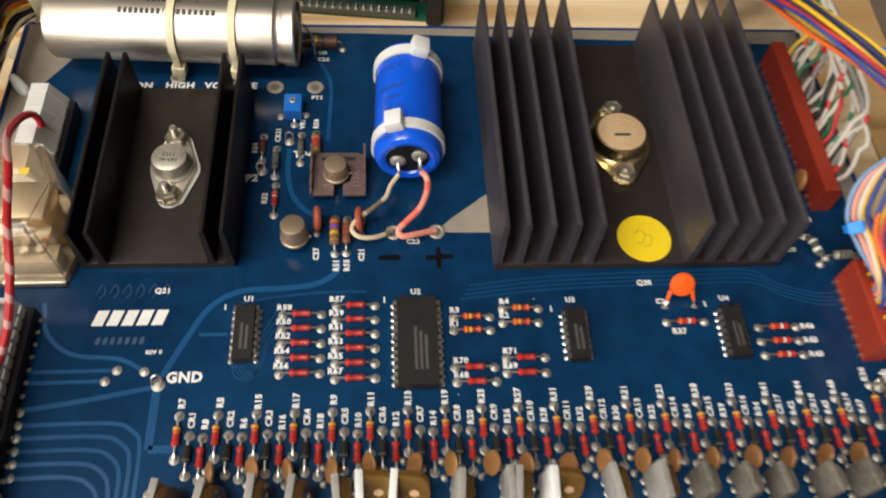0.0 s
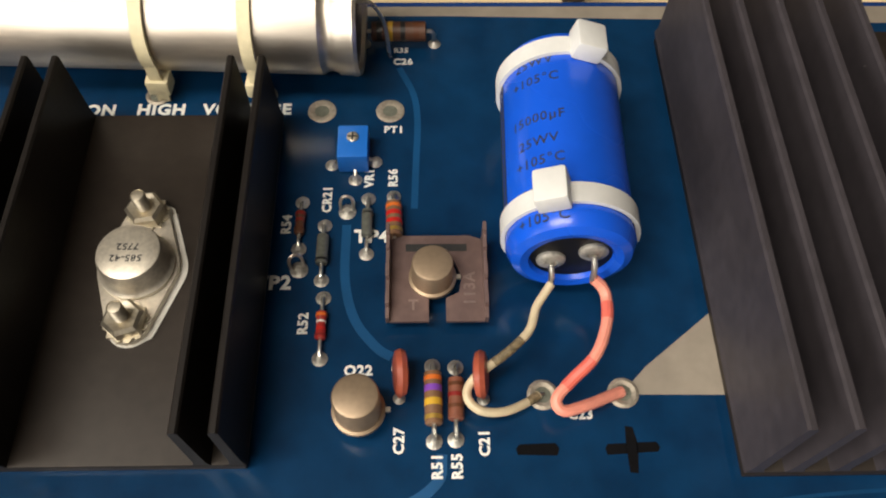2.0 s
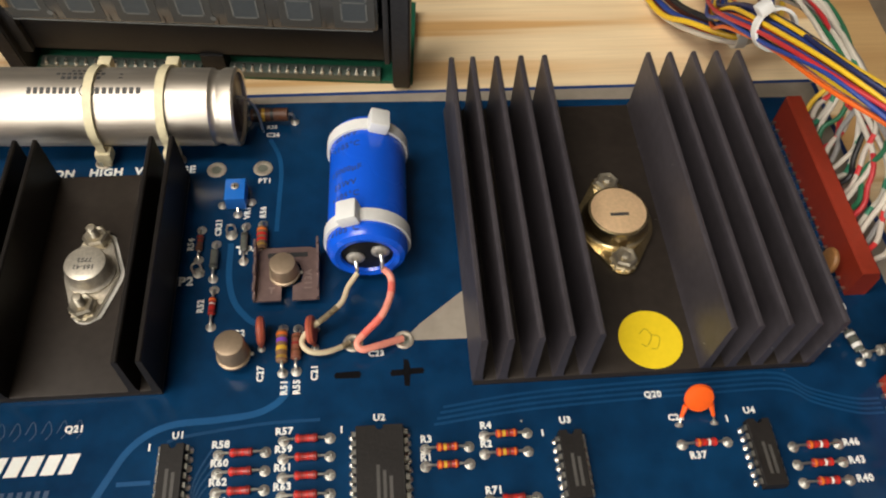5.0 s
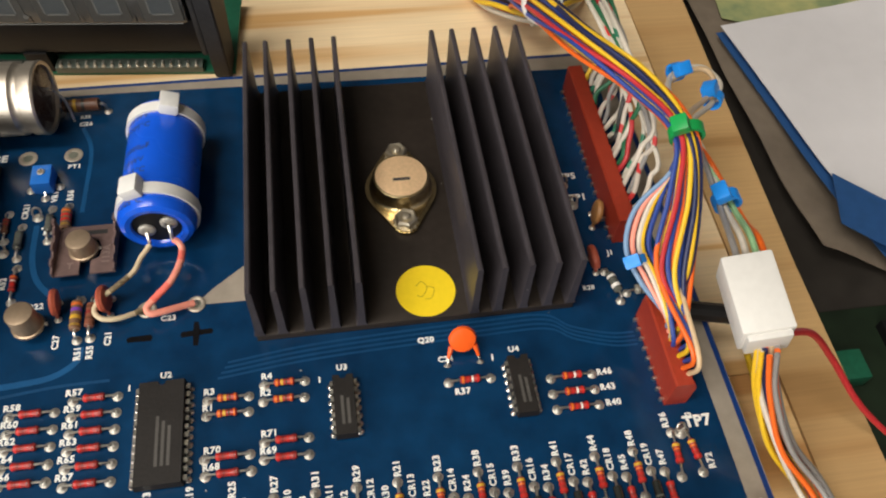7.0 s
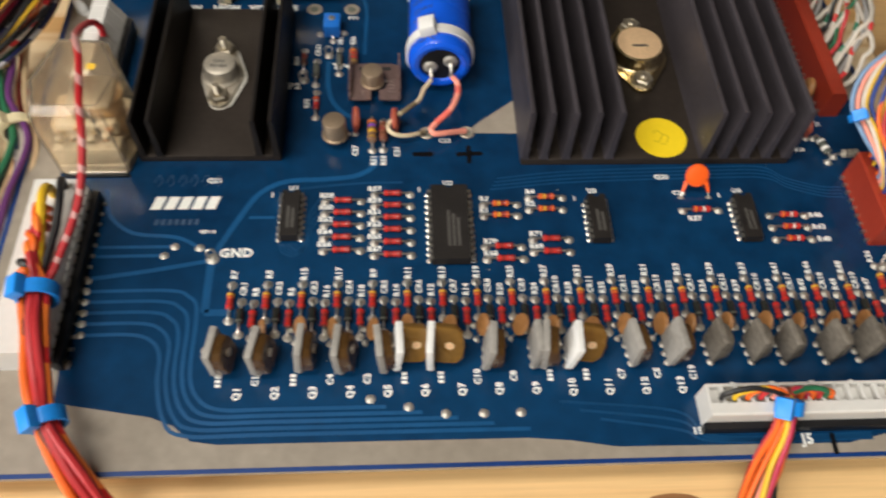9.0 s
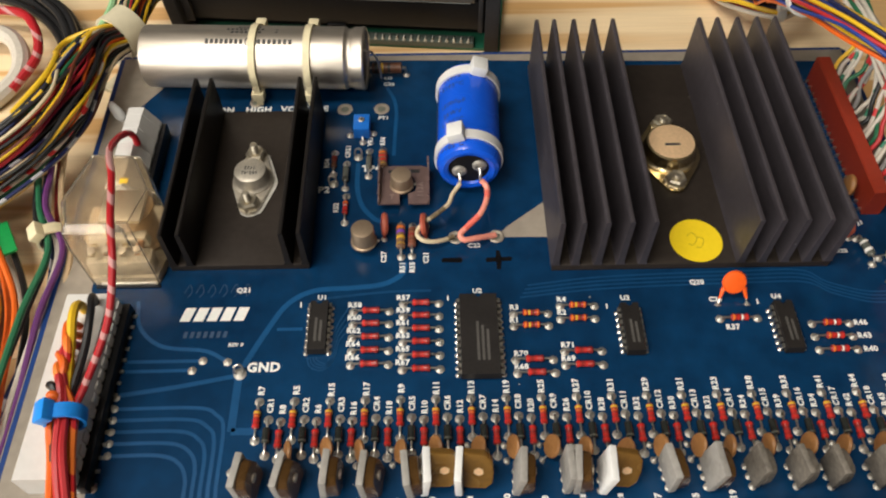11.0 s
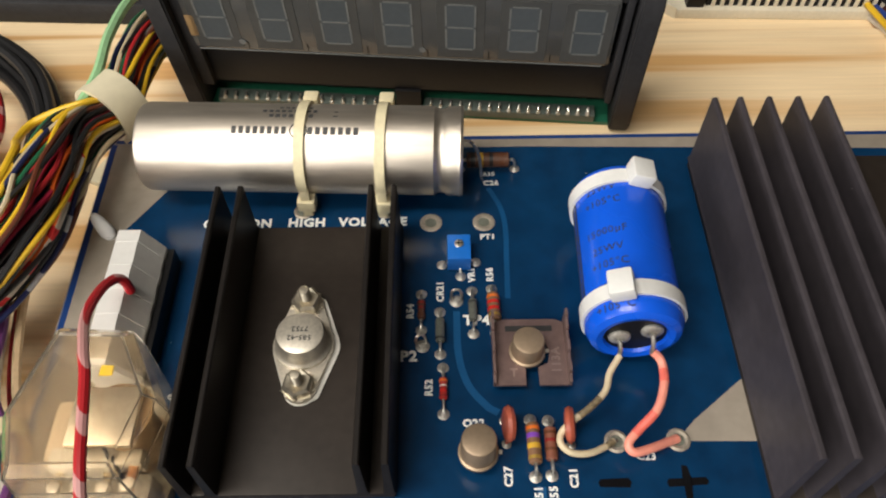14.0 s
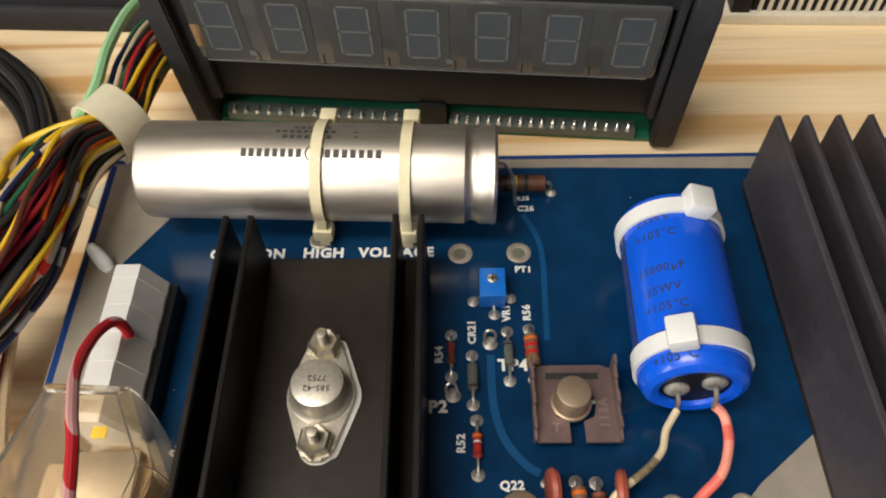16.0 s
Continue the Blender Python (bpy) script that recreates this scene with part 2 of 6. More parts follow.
M_SINK = mat("bronze_anodised_sheet", (0.20, 0.135, 0.125), 0.36, 0.45, vary=0.2, scale=250, bump=0.1)
M_CONN = mat("white_nylon_connector", (0.62, 0.61, 0.58), 0.42, vary=0.05, scale=200, bump=0.04)
M_RUST = mat("red_brown_connector", (0.29, 0.032, 0.014), 0.42, vary=0.12, scale=250, bump=0.05)
M_YELLOW = mat("yellow_paper_sticker", (0.80, 0.58, 0.012), 0.5, vary=0.05, scale=300, bump=0.05)
M_BLUETIE = mat("blue_cable_tie", (0.015, 0.25, 0.78), 0.35, vary=0.08)
M_GREENTIE = mat("green_cable_tie", (0.01, 0.30, 0.07), 0.35, vary=0.08)
M_PCB = mat("green_circuit_board", (0.015, 0.115, 0.065), 0.35, vary=0.2, scale=200)
M_GLASS = mat("smoked_display_glass", (0.065, 0.066, 0.064), 0.10, vary=0.12, scale=50, coat=0.6)
M_CELL = mat("dull_digit_cell", (0.060, 0.061, 0.059), 0.35, vary=0.1)
M_SEG = mat("unlit_segment", (0.062, 0.072, 0.079), 0.4, vary=0.1)
M_SEGLINE = mat("segment_edge", (0.135, 0.14, 0.135), 0.4, vary=0.1)
M_CARRIER = mat("grey_green_pin_carrier", (0.09, 0.11, 0.095), 0.3, vary=0.2, scale=200)
M_COPPER = mat("copper_blade", (0.62, 0.33, 0.17), 0.3, 1.0, vary=0.15)
M_COIL = mat("amber_coil_tape", (0.30, 0.19, 0.085), 0.45, vary=0.15)
M_CLEAR = mat("clear_brownish_plastic", (0.77, 0.68, 0.55), 0.05, vary=0.08, scale=60, trans=0.95, ior=1.42)
# cream darkened for the shade inside the relay
M_DIMCREAM = mat("dimmed_cream_moulding", (0.40, 0.36, 0.28), 0.5, vary=0.4, scale=260, bump=0.2)
M_CREAM = mat("cream_plastic", (0.70, 0.64, 0.50), 0.45, vary=0.08)
M_PAPER = mat("white_paper", (0.62, 0.61, 0.63), 0.7, vary=0.04, scale=40, bump=0.05)
M_GREYBAG = mat("grey_plastic_bag", (0.19, 0.155, 0.12), 0.2, vary=0.2, scale=40, bump=0.1)
M_BLUETAPE = mat("blue_tape", (0.022, 0.075, 0.21), 0.35, vary=0.15, scale=80)
M_DARKPCB = mat("dark_green_old_board", (0.012, 0.022, 0.012), 0.4, vary=0.4, scale=40)
M_LEAFLET = mat("printed_leaflet", (0.40, 0.38, 0.16), 0.5, vary=0.35, scale=40, dark=(0.10, 0.20, 0.12))
M_PINE = wood_mat("pine_panel", (0.78, 0.52, 0.24), (0.58, 0.30, 0.105), 50)
# paler pine: the stronger light towards the back put into the colour
M_PINEPALE = wood_mat("lit_pine_tone", (0.92, 0.72, 0.45), (0.68, 0.40, 0.16), 66)
# browner pine: the shade at the panel's right put into the colour
M_PINEDARK = wood_mat("shaded_pine_tone", (0.55, 0.35, 0.155), (0.44, 0.255, 0.10), 30)
M_KNOT = wood_mat("pine_knot", (0.26, 0.12, 0.045), (0.13, 0.06, 0.025), 160)
M_BENCH = mat("dark_bench_top", (0.030, 0.026, 0.022), 0.5, vary=0.3, scale=40)
M_WALL = mat("painted_wall", (0.46, 0.43, 0.38), 0.8, vary=0.04, scale=10)

M_SCORCH = mat("scorched_insulation", (0.30, 0.23, 0.13), 0.5, vary=0.4, scale=500, dark=(0.012, 0.010, 0.008))
M_PINKRED = mat("red_dyed_insulation", (0.74, 0.15, 0.11), 0.4)

WIRE = {
    "red": mat("wire_red", (0.44, 0.025, 0.03), 0.4), "orange": mat("wire_orange", (0.74, 0.13, 0.015), 0.4),
    "yellow": mat("wire_yellow", (0.70, 0.44, 0.02), 0.4), "green": mat("wire_green", (0.02, 0.13, 0.06), 0.4),
    "lightgreen": mat("wire_light_green", (0.28, 0.50, 0.26), 0.4), "blue": mat("wire_blue", (0.02, 0.05, 0.24), 0.4),
    "lightblue": mat("wire_light_blue", (0.17, 0.28, 0.45), 0.4), "cream": mat("wire_cream", (0.60, 0.50, 0.33), 0.42), "white": mat("wire_white", (0.58, 0.53, 0.45), 0.42),
    "navy": mat("wire_navy", (0.012, 0.018, 0.07), 0.4), "navywhite": striped("wire_navy_white", (0.014, 0.02, 0.08), (0.42, 0.42, 0.44), 14),
    "crimson": mat("wire_crimson", (0.42, 0.02, 0.06), 0.4),
    "black": mat("wire_black", (0.014, 0.014, 0.015), 0.4), "grey": mat("wire_grey", (0.24, 0.23, 0.22), 0.42),
    "brown": mat("wire_brown", (0.12, 0.035, 0.018), 0.4), "purple": mat("wire_purple", (0.11, 0.03, 0.13), 0.4),
    "tan": mat("wire_tan", (0.55, 0.40, 0.24), 0.42), "pink": mat("wire_pink", (0.82, 0.30, 0.22), 0.4),
    "whitered": striped("wire_white_red", (0.52, 0.46, 0.39), (0.55, 0.03, 0.03)),
    "whitegreen": striped("wire_white_green", (0.46, 0.43, 0.36), (0.02, 0.16, 0.09)),
    "redwhite": striped("wire_red_white", (0.40, 0.012, 0.018), (0.52, 0.26, 0.25), 6),
    "orangered": striped("wire_orange_red", (0.85, 0.20, 0.03), (0.55, 0.02, 0.02)),
    "yellowblack": striped("wire_yellow_black", (0.78, 0.50, 0.03), (0.02, 0.02, 0.02)),
    "bluewhite": striped("wire_blue_white", (0.03, 0.06, 0.22), (0.6, 0.6, 0.62)),
}


# ---- mesh helpers, in millimetres ----
def bm_box(bm, x0, y0, z0, x1, y1, z1, bevel=0.0, m=None):
    r = bmesh.ops.create_cube(bm, size=1.0)
    vs = r["verts"]
    for v in vs:
        v.co = Vector(((x0 + x1) / 2 + v.co.x * (x1 - x0), (y0 + y1) / 2 + v.co.y * (y1 - y0), (z0 + z1) / 2 + v.co.z * (z1 - z0)))
    if bevel:
        es = list({e for v in vs for e in v.link_edges})
        out = bmesh.ops.bevel(bm, geom=es, offset=bevel, segments=2, affect="EDGES", profile=0.6)
        vs = list({v for f in out["faces"] for v in f.verts} | {v for v in vs if v.is_valid})
    if m:
        for v in vs:
            v.co = m @ v.co
    return bm


def box(*a, **k):
    return bm_box(bmesh.new(), *a, **k)


def frames_along(pts):
    ts = []
    for i in range(len(pts)):
        a, b = pts[max(i - 1, 0)], pts[min(i + 1, len(pts) - 1)]
        t = b - a
        ts.append(t.normalized() if t.length > 1e-9 else Vector((0, 0, 1)))
    up = Vector((0, 0, 1)) if abs(ts[0].z) < 0.9 else Vector((1, 0, 0))
    n = ts[0].cross(up).normalized()
    out = []
    for t in ts:
        n = (n - t * n.dot(t))
        n = n.normalized() if n.length > 1e-6 else t.orthogonal().normalized()
        out.append((t, n, t.cross(n)))
    return out


def spline(pts, steps=5):
    pts = [Vector(p) for p in pts]
    if len(pts) < 3:
        return pts
    out = []
    ext = [2 * pts[0] - pts[1], *pts, 2 * pts[-1] - pts[-2]]
    for i in range(1, len(ext) - 2):
        a, b, c, d = ext[i - 1:i + 3]
        for k in range(steps):
            t = k / steps
            out.append(0.5 * (2 * b + (c - a) * t + (2 * a - 5 * b + 4 * c - d) * t * t + (3 * b - a - 3 * c + d) * t ** 3))
    out.append(pts[-1])
    return out


def bm_tube(bm, pts, r, seg=8, steps=5, flat=1.0):
    pts = spline(pts, steps) if steps else [Vector(p) for p in pts]
    rings = []
    for i, (p, (t, n, b)) in enumerate(zip(pts, frames_along(pts))):
        rr = r[min(i, len(r) - 1)] if isinstance(r, (list, tuple)) else r
        rings.append([bm.verts.new(p + (n * math.cos(2 * math.pi * k / seg) + b * flat * math.sin(2 * math.pi * k / seg)) * rr) for k in range(seg)])
    for r0, r1 in zip(rings, rings[1:]):
        for k in range(seg):
            bm.faces.new((r0[k], r0[(k + 1) % seg], r1[(k + 1) % seg], r1[k]))
    bm.faces.new(list(reversed(rings[0])))
    bm.faces.new(rings[-1])
    return bm


def tube(*a, **k):
    return bm_tube(bmesh.new(), *a, **k)


def bm_lathe(bm, prof, at=(0, 0, 0), axis="z", seg=24, capped=True):
    """prof: (radius, height) pairs from one end to the other."""
    rings = []
    at = Vector(at)
    for r, h in prof:
        ring = []
        for k in range(seg if r > 1e-6 else 1):
            a = 2 * math.pi * k / seg
            c, s = r * math.cos(a), r * math.sin(a)
            ring.append(bm.verts.new(at + Vector({"z": (c, s, h), "x": (h, c, s), "y": (s, h, c)}[axis])))
        rings.append(ring)
    for a, b in zip(rings, rings[1:]):
        if len(a) == 1 and len(b) == 1:
            continue
        for k in range(seg):
            j = (k + 1) % seg
            if len(a) == 1:
                bm.faces.new((a[0], b[j], b[k]))
            elif len(b) == 1:
                bm.faces.new((a[k], a[j], b[0]))
            else:
                bm.faces.new((a[k], a[j], b[j], b[k]))
    if len(rings[0]) > 1 and capped:
        bm.faces.new(list(reversed(rings[0])))
    if len(rings[-1]) > 1:
        bm.faces.new(rings[-1])
    return bm


def lathe(*a, **k):
    return bm_lathe(bmesh.new(), *a, **k)


def bm_prism(bm, poly, z0, z1):
    lo = [bm.verts.new((x, y, z0)) for x, y in poly]
    hi = [bm.verts.new((x, y, z1)) for x, y in poly]
    n = len(poly)
    bm.faces.new(list(reversed(lo)))
    bm.faces.new(hi)
    for k in range(n):
        bm.faces.new((lo[k], lo[(k + 1) % n], hi[(k + 1) % n], hi[k]))
    return bm


def prism(*a):
    return bm_prism(bmesh.new(), *a)


def shift(bm, m):
    bm.transform(m)
    return bm


def bm_ribbon(bm, pts, w, z0, z1, steps=6):
    """A flat strip along a path on the board."""
    ps = spline([(x, y, 0) for x, y in pts], steps)
    left, right = [], []
    for p, (t, n, b) in zip(ps, frames_along(ps)):
        s = Vector((-t.y, t.x, 0)).normalized() * w / 2
        left.append(p + s)
        right.append(p - s)
    rows = [[bm.verts.new((q.x, q.y, z)) for q in side] for side, z in ((left, z1), (right, z1), (right, z0), (left, z0))]
    for i in range(len(ps) - 1):
        for a, b in ((0, 1), (1, 2), (3, 0)):
            bm.faces.new((rows[a][i], rows[b][i], rows[b][i + 1], rows[a][i + 1]))
    return bm


def part(name, bm, material, parent=None, label="", smooth=35):
    bmesh.ops.recalc_face_normals(bm, faces=bm.faces[:])
    bm.transform(Matrix.Diagonal((MM, MM, MM, 1)))
    me = bpy.data.meshes.new(name)
    bm.to_mesh(me)
    bm.free()
    me.materials.append(material)
    if smooth:
        me.polygons.foreach_set("use_smooth", [True] * len(me.polygons))
        me.set_sharp_from_angle(angle=radians(smooth))
    ob = new(name, me)
    if parent:
        ob.parent = parent
    if label:
        ob["label"] = label
    return ob


def P(x, y, z=0.0, rz=0.0, rx=0.0, ry=0.0):
    return pose(x * MM, y * MM, z * MM, rx, ry, rz)


def thing(name, m, label, category, group="", kind=""):
    ob = new(name)
    ob.empty_display_size = 0.005
    ob.matrix_basis = m
    return tagged(ob, label, category, group, kind)


_texts = {}


def text_bm(s, size, align="CENTER", weight=0.022):
    """Lettering as a flat mesh in millimetres, its middle at the origin."""
    key = (s, align, weight)
    if key not in _texts:
        cu = bpy.data.curves.new("lettering", "FONT")
        cu.space_character = 1.1
        cu.body, cu.align_x, cu.align_y, cu.size, cu.extrude, cu.resolution_u, cu.offset = s, align, "CENTER", 1.0, 0.008, 2, weight
        ob = bpy.data.objects.new("lettering", cu)
        scene.collection.objects.link(ob)
        dg = bpy.context.evaluated_depsgraph_get()
        _texts[key] = bpy.data.meshes.new_from_object(ob.evaluated_get(dg))
        bpy.data.objects.remove(ob)
    bm = bmesh.new()
    bm.from_mesh(_texts[key])
    bm.transform(Matrix.Diagonal((size, size, size, 1)))
    return bm


def wrap_round(bm, radius, axis):
    """Bend a flat mesh (x along, y round) onto a cylinder whose axis is x or y, top at the middle."""
    for v in bm.verts:
        a, h = v.co.y / radius, radius + v.co.z
        along = v.co.x
        if axis == "x":
            v.co = Vector((along, h * math.sin(a), h * math.cos(a)))
        else:
            v.co = Vector((-h * math.sin(a), along, h * math.cos(a)))
    return bm


# ---- the room, the bench and the wooden panel ----
def structure(name, bm, material, label):
    return tagged(part(name, bm, material), label, name.split("_")[0], kind="structure")


structure("floor", box(-4000, -4000, -760, 4000, 4000, -740), M_BENCH, "dark floor far below the bench")
structure("wall_north", box(-4000, 4000, -740, 4000, 4050, 1750), M_WALL, "plain painted workshop wall")
structure("wall_south", box(-4000, -4050, -740, 4000, -4000, 1750), M_WALL, "plain painted workshop wall")
structure("wall_east", box(4000, -4050, -740, 4050, 4050, 1750), M_WALL, "plain painted workshop wall")
structure("wall_west", box(-4050, -4050, -740, -4000, 4050, 1750), M_WALL, "plain painted workshop wall")
structure("ceiling", box(-4050, -4050, 1750, 4050, 4050, 1780), M_WALL, "plain painted ceiling above the bench")

WOOD = -18.0
bench = thing("workbench", P(0, 0, -46), "dark workbench top under the wooden panel", "bench")
part("bench_top", box(-700, -600, -30, 800, 800, 0, 2), M_BENCH, bench)
for x in (-650, 750):
    for y in (-550, 750):
        part("leg", box(x - 30, y - 30, -694, x + 30, y + 30, -30), M_BENCH, bench)

panel = thing("wooden_panel", P(0, 0, WOOD), "pale pine panel with wide grain, carrying the circuit board", "panel")
# one panel split under the board, so its light fall-off is coloured in
part("front_panel_part", bm_prism(bmesh.new(), [(-420, -330), (209, -330), (211.6, -10), (-420, -10)], -26, 0), M_PINE, panel, smooth=0)
part("middle_panel_part", bm_prism(bmesh.new(), [(-420, -9.6), (211.6, -9.6), (214, 205), (-420, 212)], -26, 0), M_PINEPALE, panel, smooth=0)
# separate strip added to hold the shade right of the wires
part("shaded_panel_side", bm_prism(bmesh.new(), [(209.4, -330), (232, -330), (236, 30), (243, 205), (214.4, 205)], -26, 0.3), M_PINEDARK, panel, "right side of the panel, its shade coloured as browner wood", smooth=0)
bm = bmesh.new()
for k, (a, b) in enumerate(((13, 6.5), (10.5, 4.8), (7.5, 3.2))):
    bm_prism(bm, [(80 + a * math.cos(2 * math.pi * i / 28) * (1 + 0.08 * math.sin(3 * i)), -111 + b * math.sin(2 * math.pi * i / 28)) for i in range(28)], 0.02, 0.05 + 0.03 * k)
part("knot", bm, M_KNOT, panel, "dark brown knot in the wood", smooth=0)
part("back_plank", bm_prism(bmesh.new(), [(-420, 213.5), (246, 206.5), (250, 420), (-420, 420)], -26, -2.5), M_PINEPALE, panel, smooth=0)

# ---- the circuit board ----
board = thing("circuit_board", P(0, 0, 0), "large dark blue driver circuit board with white lettering on wood", "circuit board")
X0, X1, Y0, Y1 = -141.5, 185.5, -100.0, 133.0
part("laminate", bm_prism(bmesh.new(), [(X0 + 3, Y0), (X1 - 2, Y0), (X1, Y0 + 2), (X1, Y1 - 2), (X1 - 2, Y1), (X0 - 0.5, Y1), (X0 - 1.5, Y1 - 2), (X0 + 1.2, Y0 + 3)], -1.6, 0), M_FR4, board, "grey-brown bare laminate", smooth=0)
mask_line = [(-116, 128), (-120, 113), (-131, 96), (-127, 80), (-126, 52), (-127, 8), (-124, 3), (-113, 0), (-113, -30), (-110.5, -77), (-81, -82.2), (-74, -85),
             (-68, -90), (-60, -91.2), (33, -91.4), (46, -92.5), (60, -94.8), (132, -95.4), (146, -92.5), (156, -86.5), (164, -84), (177.5, -83.4), (177.6, 30),
             (177.6, 118), (172, 124), (-10, 128.2)]
part("solder_mask", prism(mask_line, 0.0, 0.06), M_MASK, board, "glossy dark blue coated copper", smooth=0)
bm = bmesh.new()
for a, b in (((X0 + 4, Y0 + 0.9), (X1 - 2, Y0 + 0.9)), ((X1 - 1.1, Y0 + 2), (X1 - 1.1, Y1 - 2)), ((X1 - 2, Y1 - 0.7), (X0, Y1 - 0.7)), ((X0 - 0.3, Y1 - 2), (X0 + 2.4, Y0 + 3))):
    bm_ribbon(bm, [a, b], 1.7 if a[1] != b[1] else 1.4, 0, 0.06, 1)
part("edge_strip", bm, M_EDGE, board, "blue strip along the rim", smooth=0)
part("bare_patch", prism([(23, 31.5), (26, 34.5), (41, 46.2), (60, 46.2), (60, 28.4), (24, 28.9)], 0.06, 0.10), M_FR4, board, "pale uncoated wedge", smooth=0)

TRACES = [([(-22.4, 111), (-19, 103), (-18.0, 95), (-18.3, 84), (-18.7, 71)], 1.5), ([(-33, 67), (-32.8, 54), (-30.5, 45), (-26, 39), (-23, 37)], 1.9),
          ([(-13.6, 18), (-14.5, 13), (-21, 8.7), (-32, 7.2), (-46, 6.2), (-55, 1), (-61, -9), (-69, -26)], 2.0), ([(-69, -27), (-69, -47)], 2.6),
          ([(-69, -47), (-61, -47)], 2.4), ([(-109, 3), (-106, -8), (-97, -15.5), (-82, -17.5), (-74, -21.5)], 1.4), ([(-110, -21.3), (-82, -21.3)], 1.2),
          ([(-110, -25), (-85, -24.8)], 1.2), ([(-110, -34), (-90, -31), (-69, -27)], 1.6), ([(-58, -9.5), (-49, -9.5)], 1.2),
          ([(-4, 5.5), (-20, 5.2), (-40, 3.0), (-46, 1.5)], 0.9)]
for k in range(5):
    y, x = -38.5 - 4.0 * k, -71.5 - 2.4 * k
    TRACES.append(([(-108, y), (x - 10, y), (x - 3, y - 2.6), (x, y - 8), (x + 0.6, -68 - 0.8 * k), (x + 4, -76.5 - 1.6 * k), (x + 11, -80.3 - 2.0 * k), (-45, -80.5 - 2.0 * k), (-10 + 11 * k, -80.5 - 2.0 * k)], 1.2))
for k in range(4):
    TRACES.append(([(28 + k, 2.0 + 1.7 * k), (60, 5.2 + 1.7 * k), (112, 6.8 + 1.7 * k), (132, 6.6 + 1.7 * k), (140, 2 + 1.5 * k), (152, -2 + 1.5 * k), (160, -2.5 + 1.5 * k)], 0.7))
for k in range(3):
    TRACES.append(([(44 + 6 * k, -80 - 3 * k), (80, -84 - 3 * k), (92, -92.5 - 0.8 * k), (140, -92.5 - 0.8 * k)], 0.9))
for k in range(4):
    TRACES.append(([(-46.6 + 1.0 * k, -20.6), (-45.4 + 0.8 * k, -24.2 + 0.8 * k), (-41.2, -25.6 + 0.9 * k), (-37.6 - 0.5 * k, -22.0), (-36.0 - 0.5 * k, -14.5 + 1.6 * k), (-32.5, -9.8 + 3.4 * k)], 0.6))
for pts, w in TRACES:
    part("trace", bm_ribbon(bmesh.new(), pts, w, 0.05, 0.11), M_FINE if w < 1 else M_TRACE, board, smooth=0)


def pad_mesh(r, dome):
    bm = bmesh.new()
    bm_lathe(bm, [(0, 0), (r, 0), (r, 0.16), (r * 0.86, 0.24), (r * 0.6, dome * 0.6), (r * 0.35, dome), (0, dome * 1.05)], seg=14)
    return bm


pad_src = {}


def pad(x, y, r=1.3, dome=0.9):
    """A solder joint on the board; alike ones share one mesh."""
    key = (r, dome)
    if key not in pad_src:
        ob = part("solder_pad", pad_mesh(r, dome), M_SOLDER, board)
        pad_src[key] = ob.data
    else:
        ob = new("solder_pad", pad_src[key])
        ob.parent = board
    ob.matrix_basis = P(x, y, 0.05)
    return ob


for x, y in ((-73.5, -22), (-82, -21.4), (-85.1, -25), (-67, -60.6), (-109.2, -64.8), (-14.8, -78), (-3, -80.8), (8.4, -83.2), (20.1, -83.3), (31.6, -83.3)):
    pad(x, y, 1.5, 0.7)
for k in range(6):
    pad(-108.5 + 0.3 * k, -34.6 - 3.96 * k, 1.3, 0.6)
pad(-68.7, -26.5, 2.2, 1.0)
pad(164.4, -33.0, 1.9, 1.3)


def eyelet(x, y, r, hole):
    bm = bmesh.new()
    bm_lathe(bm, [(hole, 0.05), (r, 0.05), (r, 0.25), (r * 0.8, 0.5), (hole, 0.28), (hole, 0.06)], seg=22)
    ob = part("eyelet", bm, M_EYELET, board, "tinned mounting ring")
    ob.matrix_basis = P(x, y, 0.03)
    c = part("eyelet_centre", lathe([(0, 0.05), (hole, 0.05), (hole, 0.16), (0, 0.18)], seg=16), M_FLUX, board)
    c.matrix_basis = P(x, y, 0.03)


eyelet(-40, 97.7, 3.3, 1.7)
eyelet(-24.3, 97.7, 3.3, 1.7)
eyelet(-78.3, 102.6, 2.9, 1.8)
eyelet(-53.5, 102.4, 2.9, 1.8)
eyelet(5.6, 29, 3.0, 1.6)
eyelet(20.9, 29.2, 3.0, 1.6)
eyelet(171.5, -87, 2.2, 1.6)


def silk(s, x, y, size=2.6, rz=0.0, align="CENTER"):
    ob = part("lettering", text_bm(s, size * 1.19, align, 0.04), M_SILK, board, smooth=0)
    ob.matrix_basis = P(x, y, 0.11, rz)
    return ob


def silk_bar(x, y, w, h, rz=0.0, slant=0.0):
    ob = part("printed_bar", prism([(-w / 2 - slant, -h / 2), (w / 2 - slant, -h / 2), (w / 2 + slant, h / 2), (-w / 2 + slant, h / 2)], 0, 0.04), M_SILK, board, smooth=0)
    ob.matrix_basis = P(x, y, 0.09, rz)


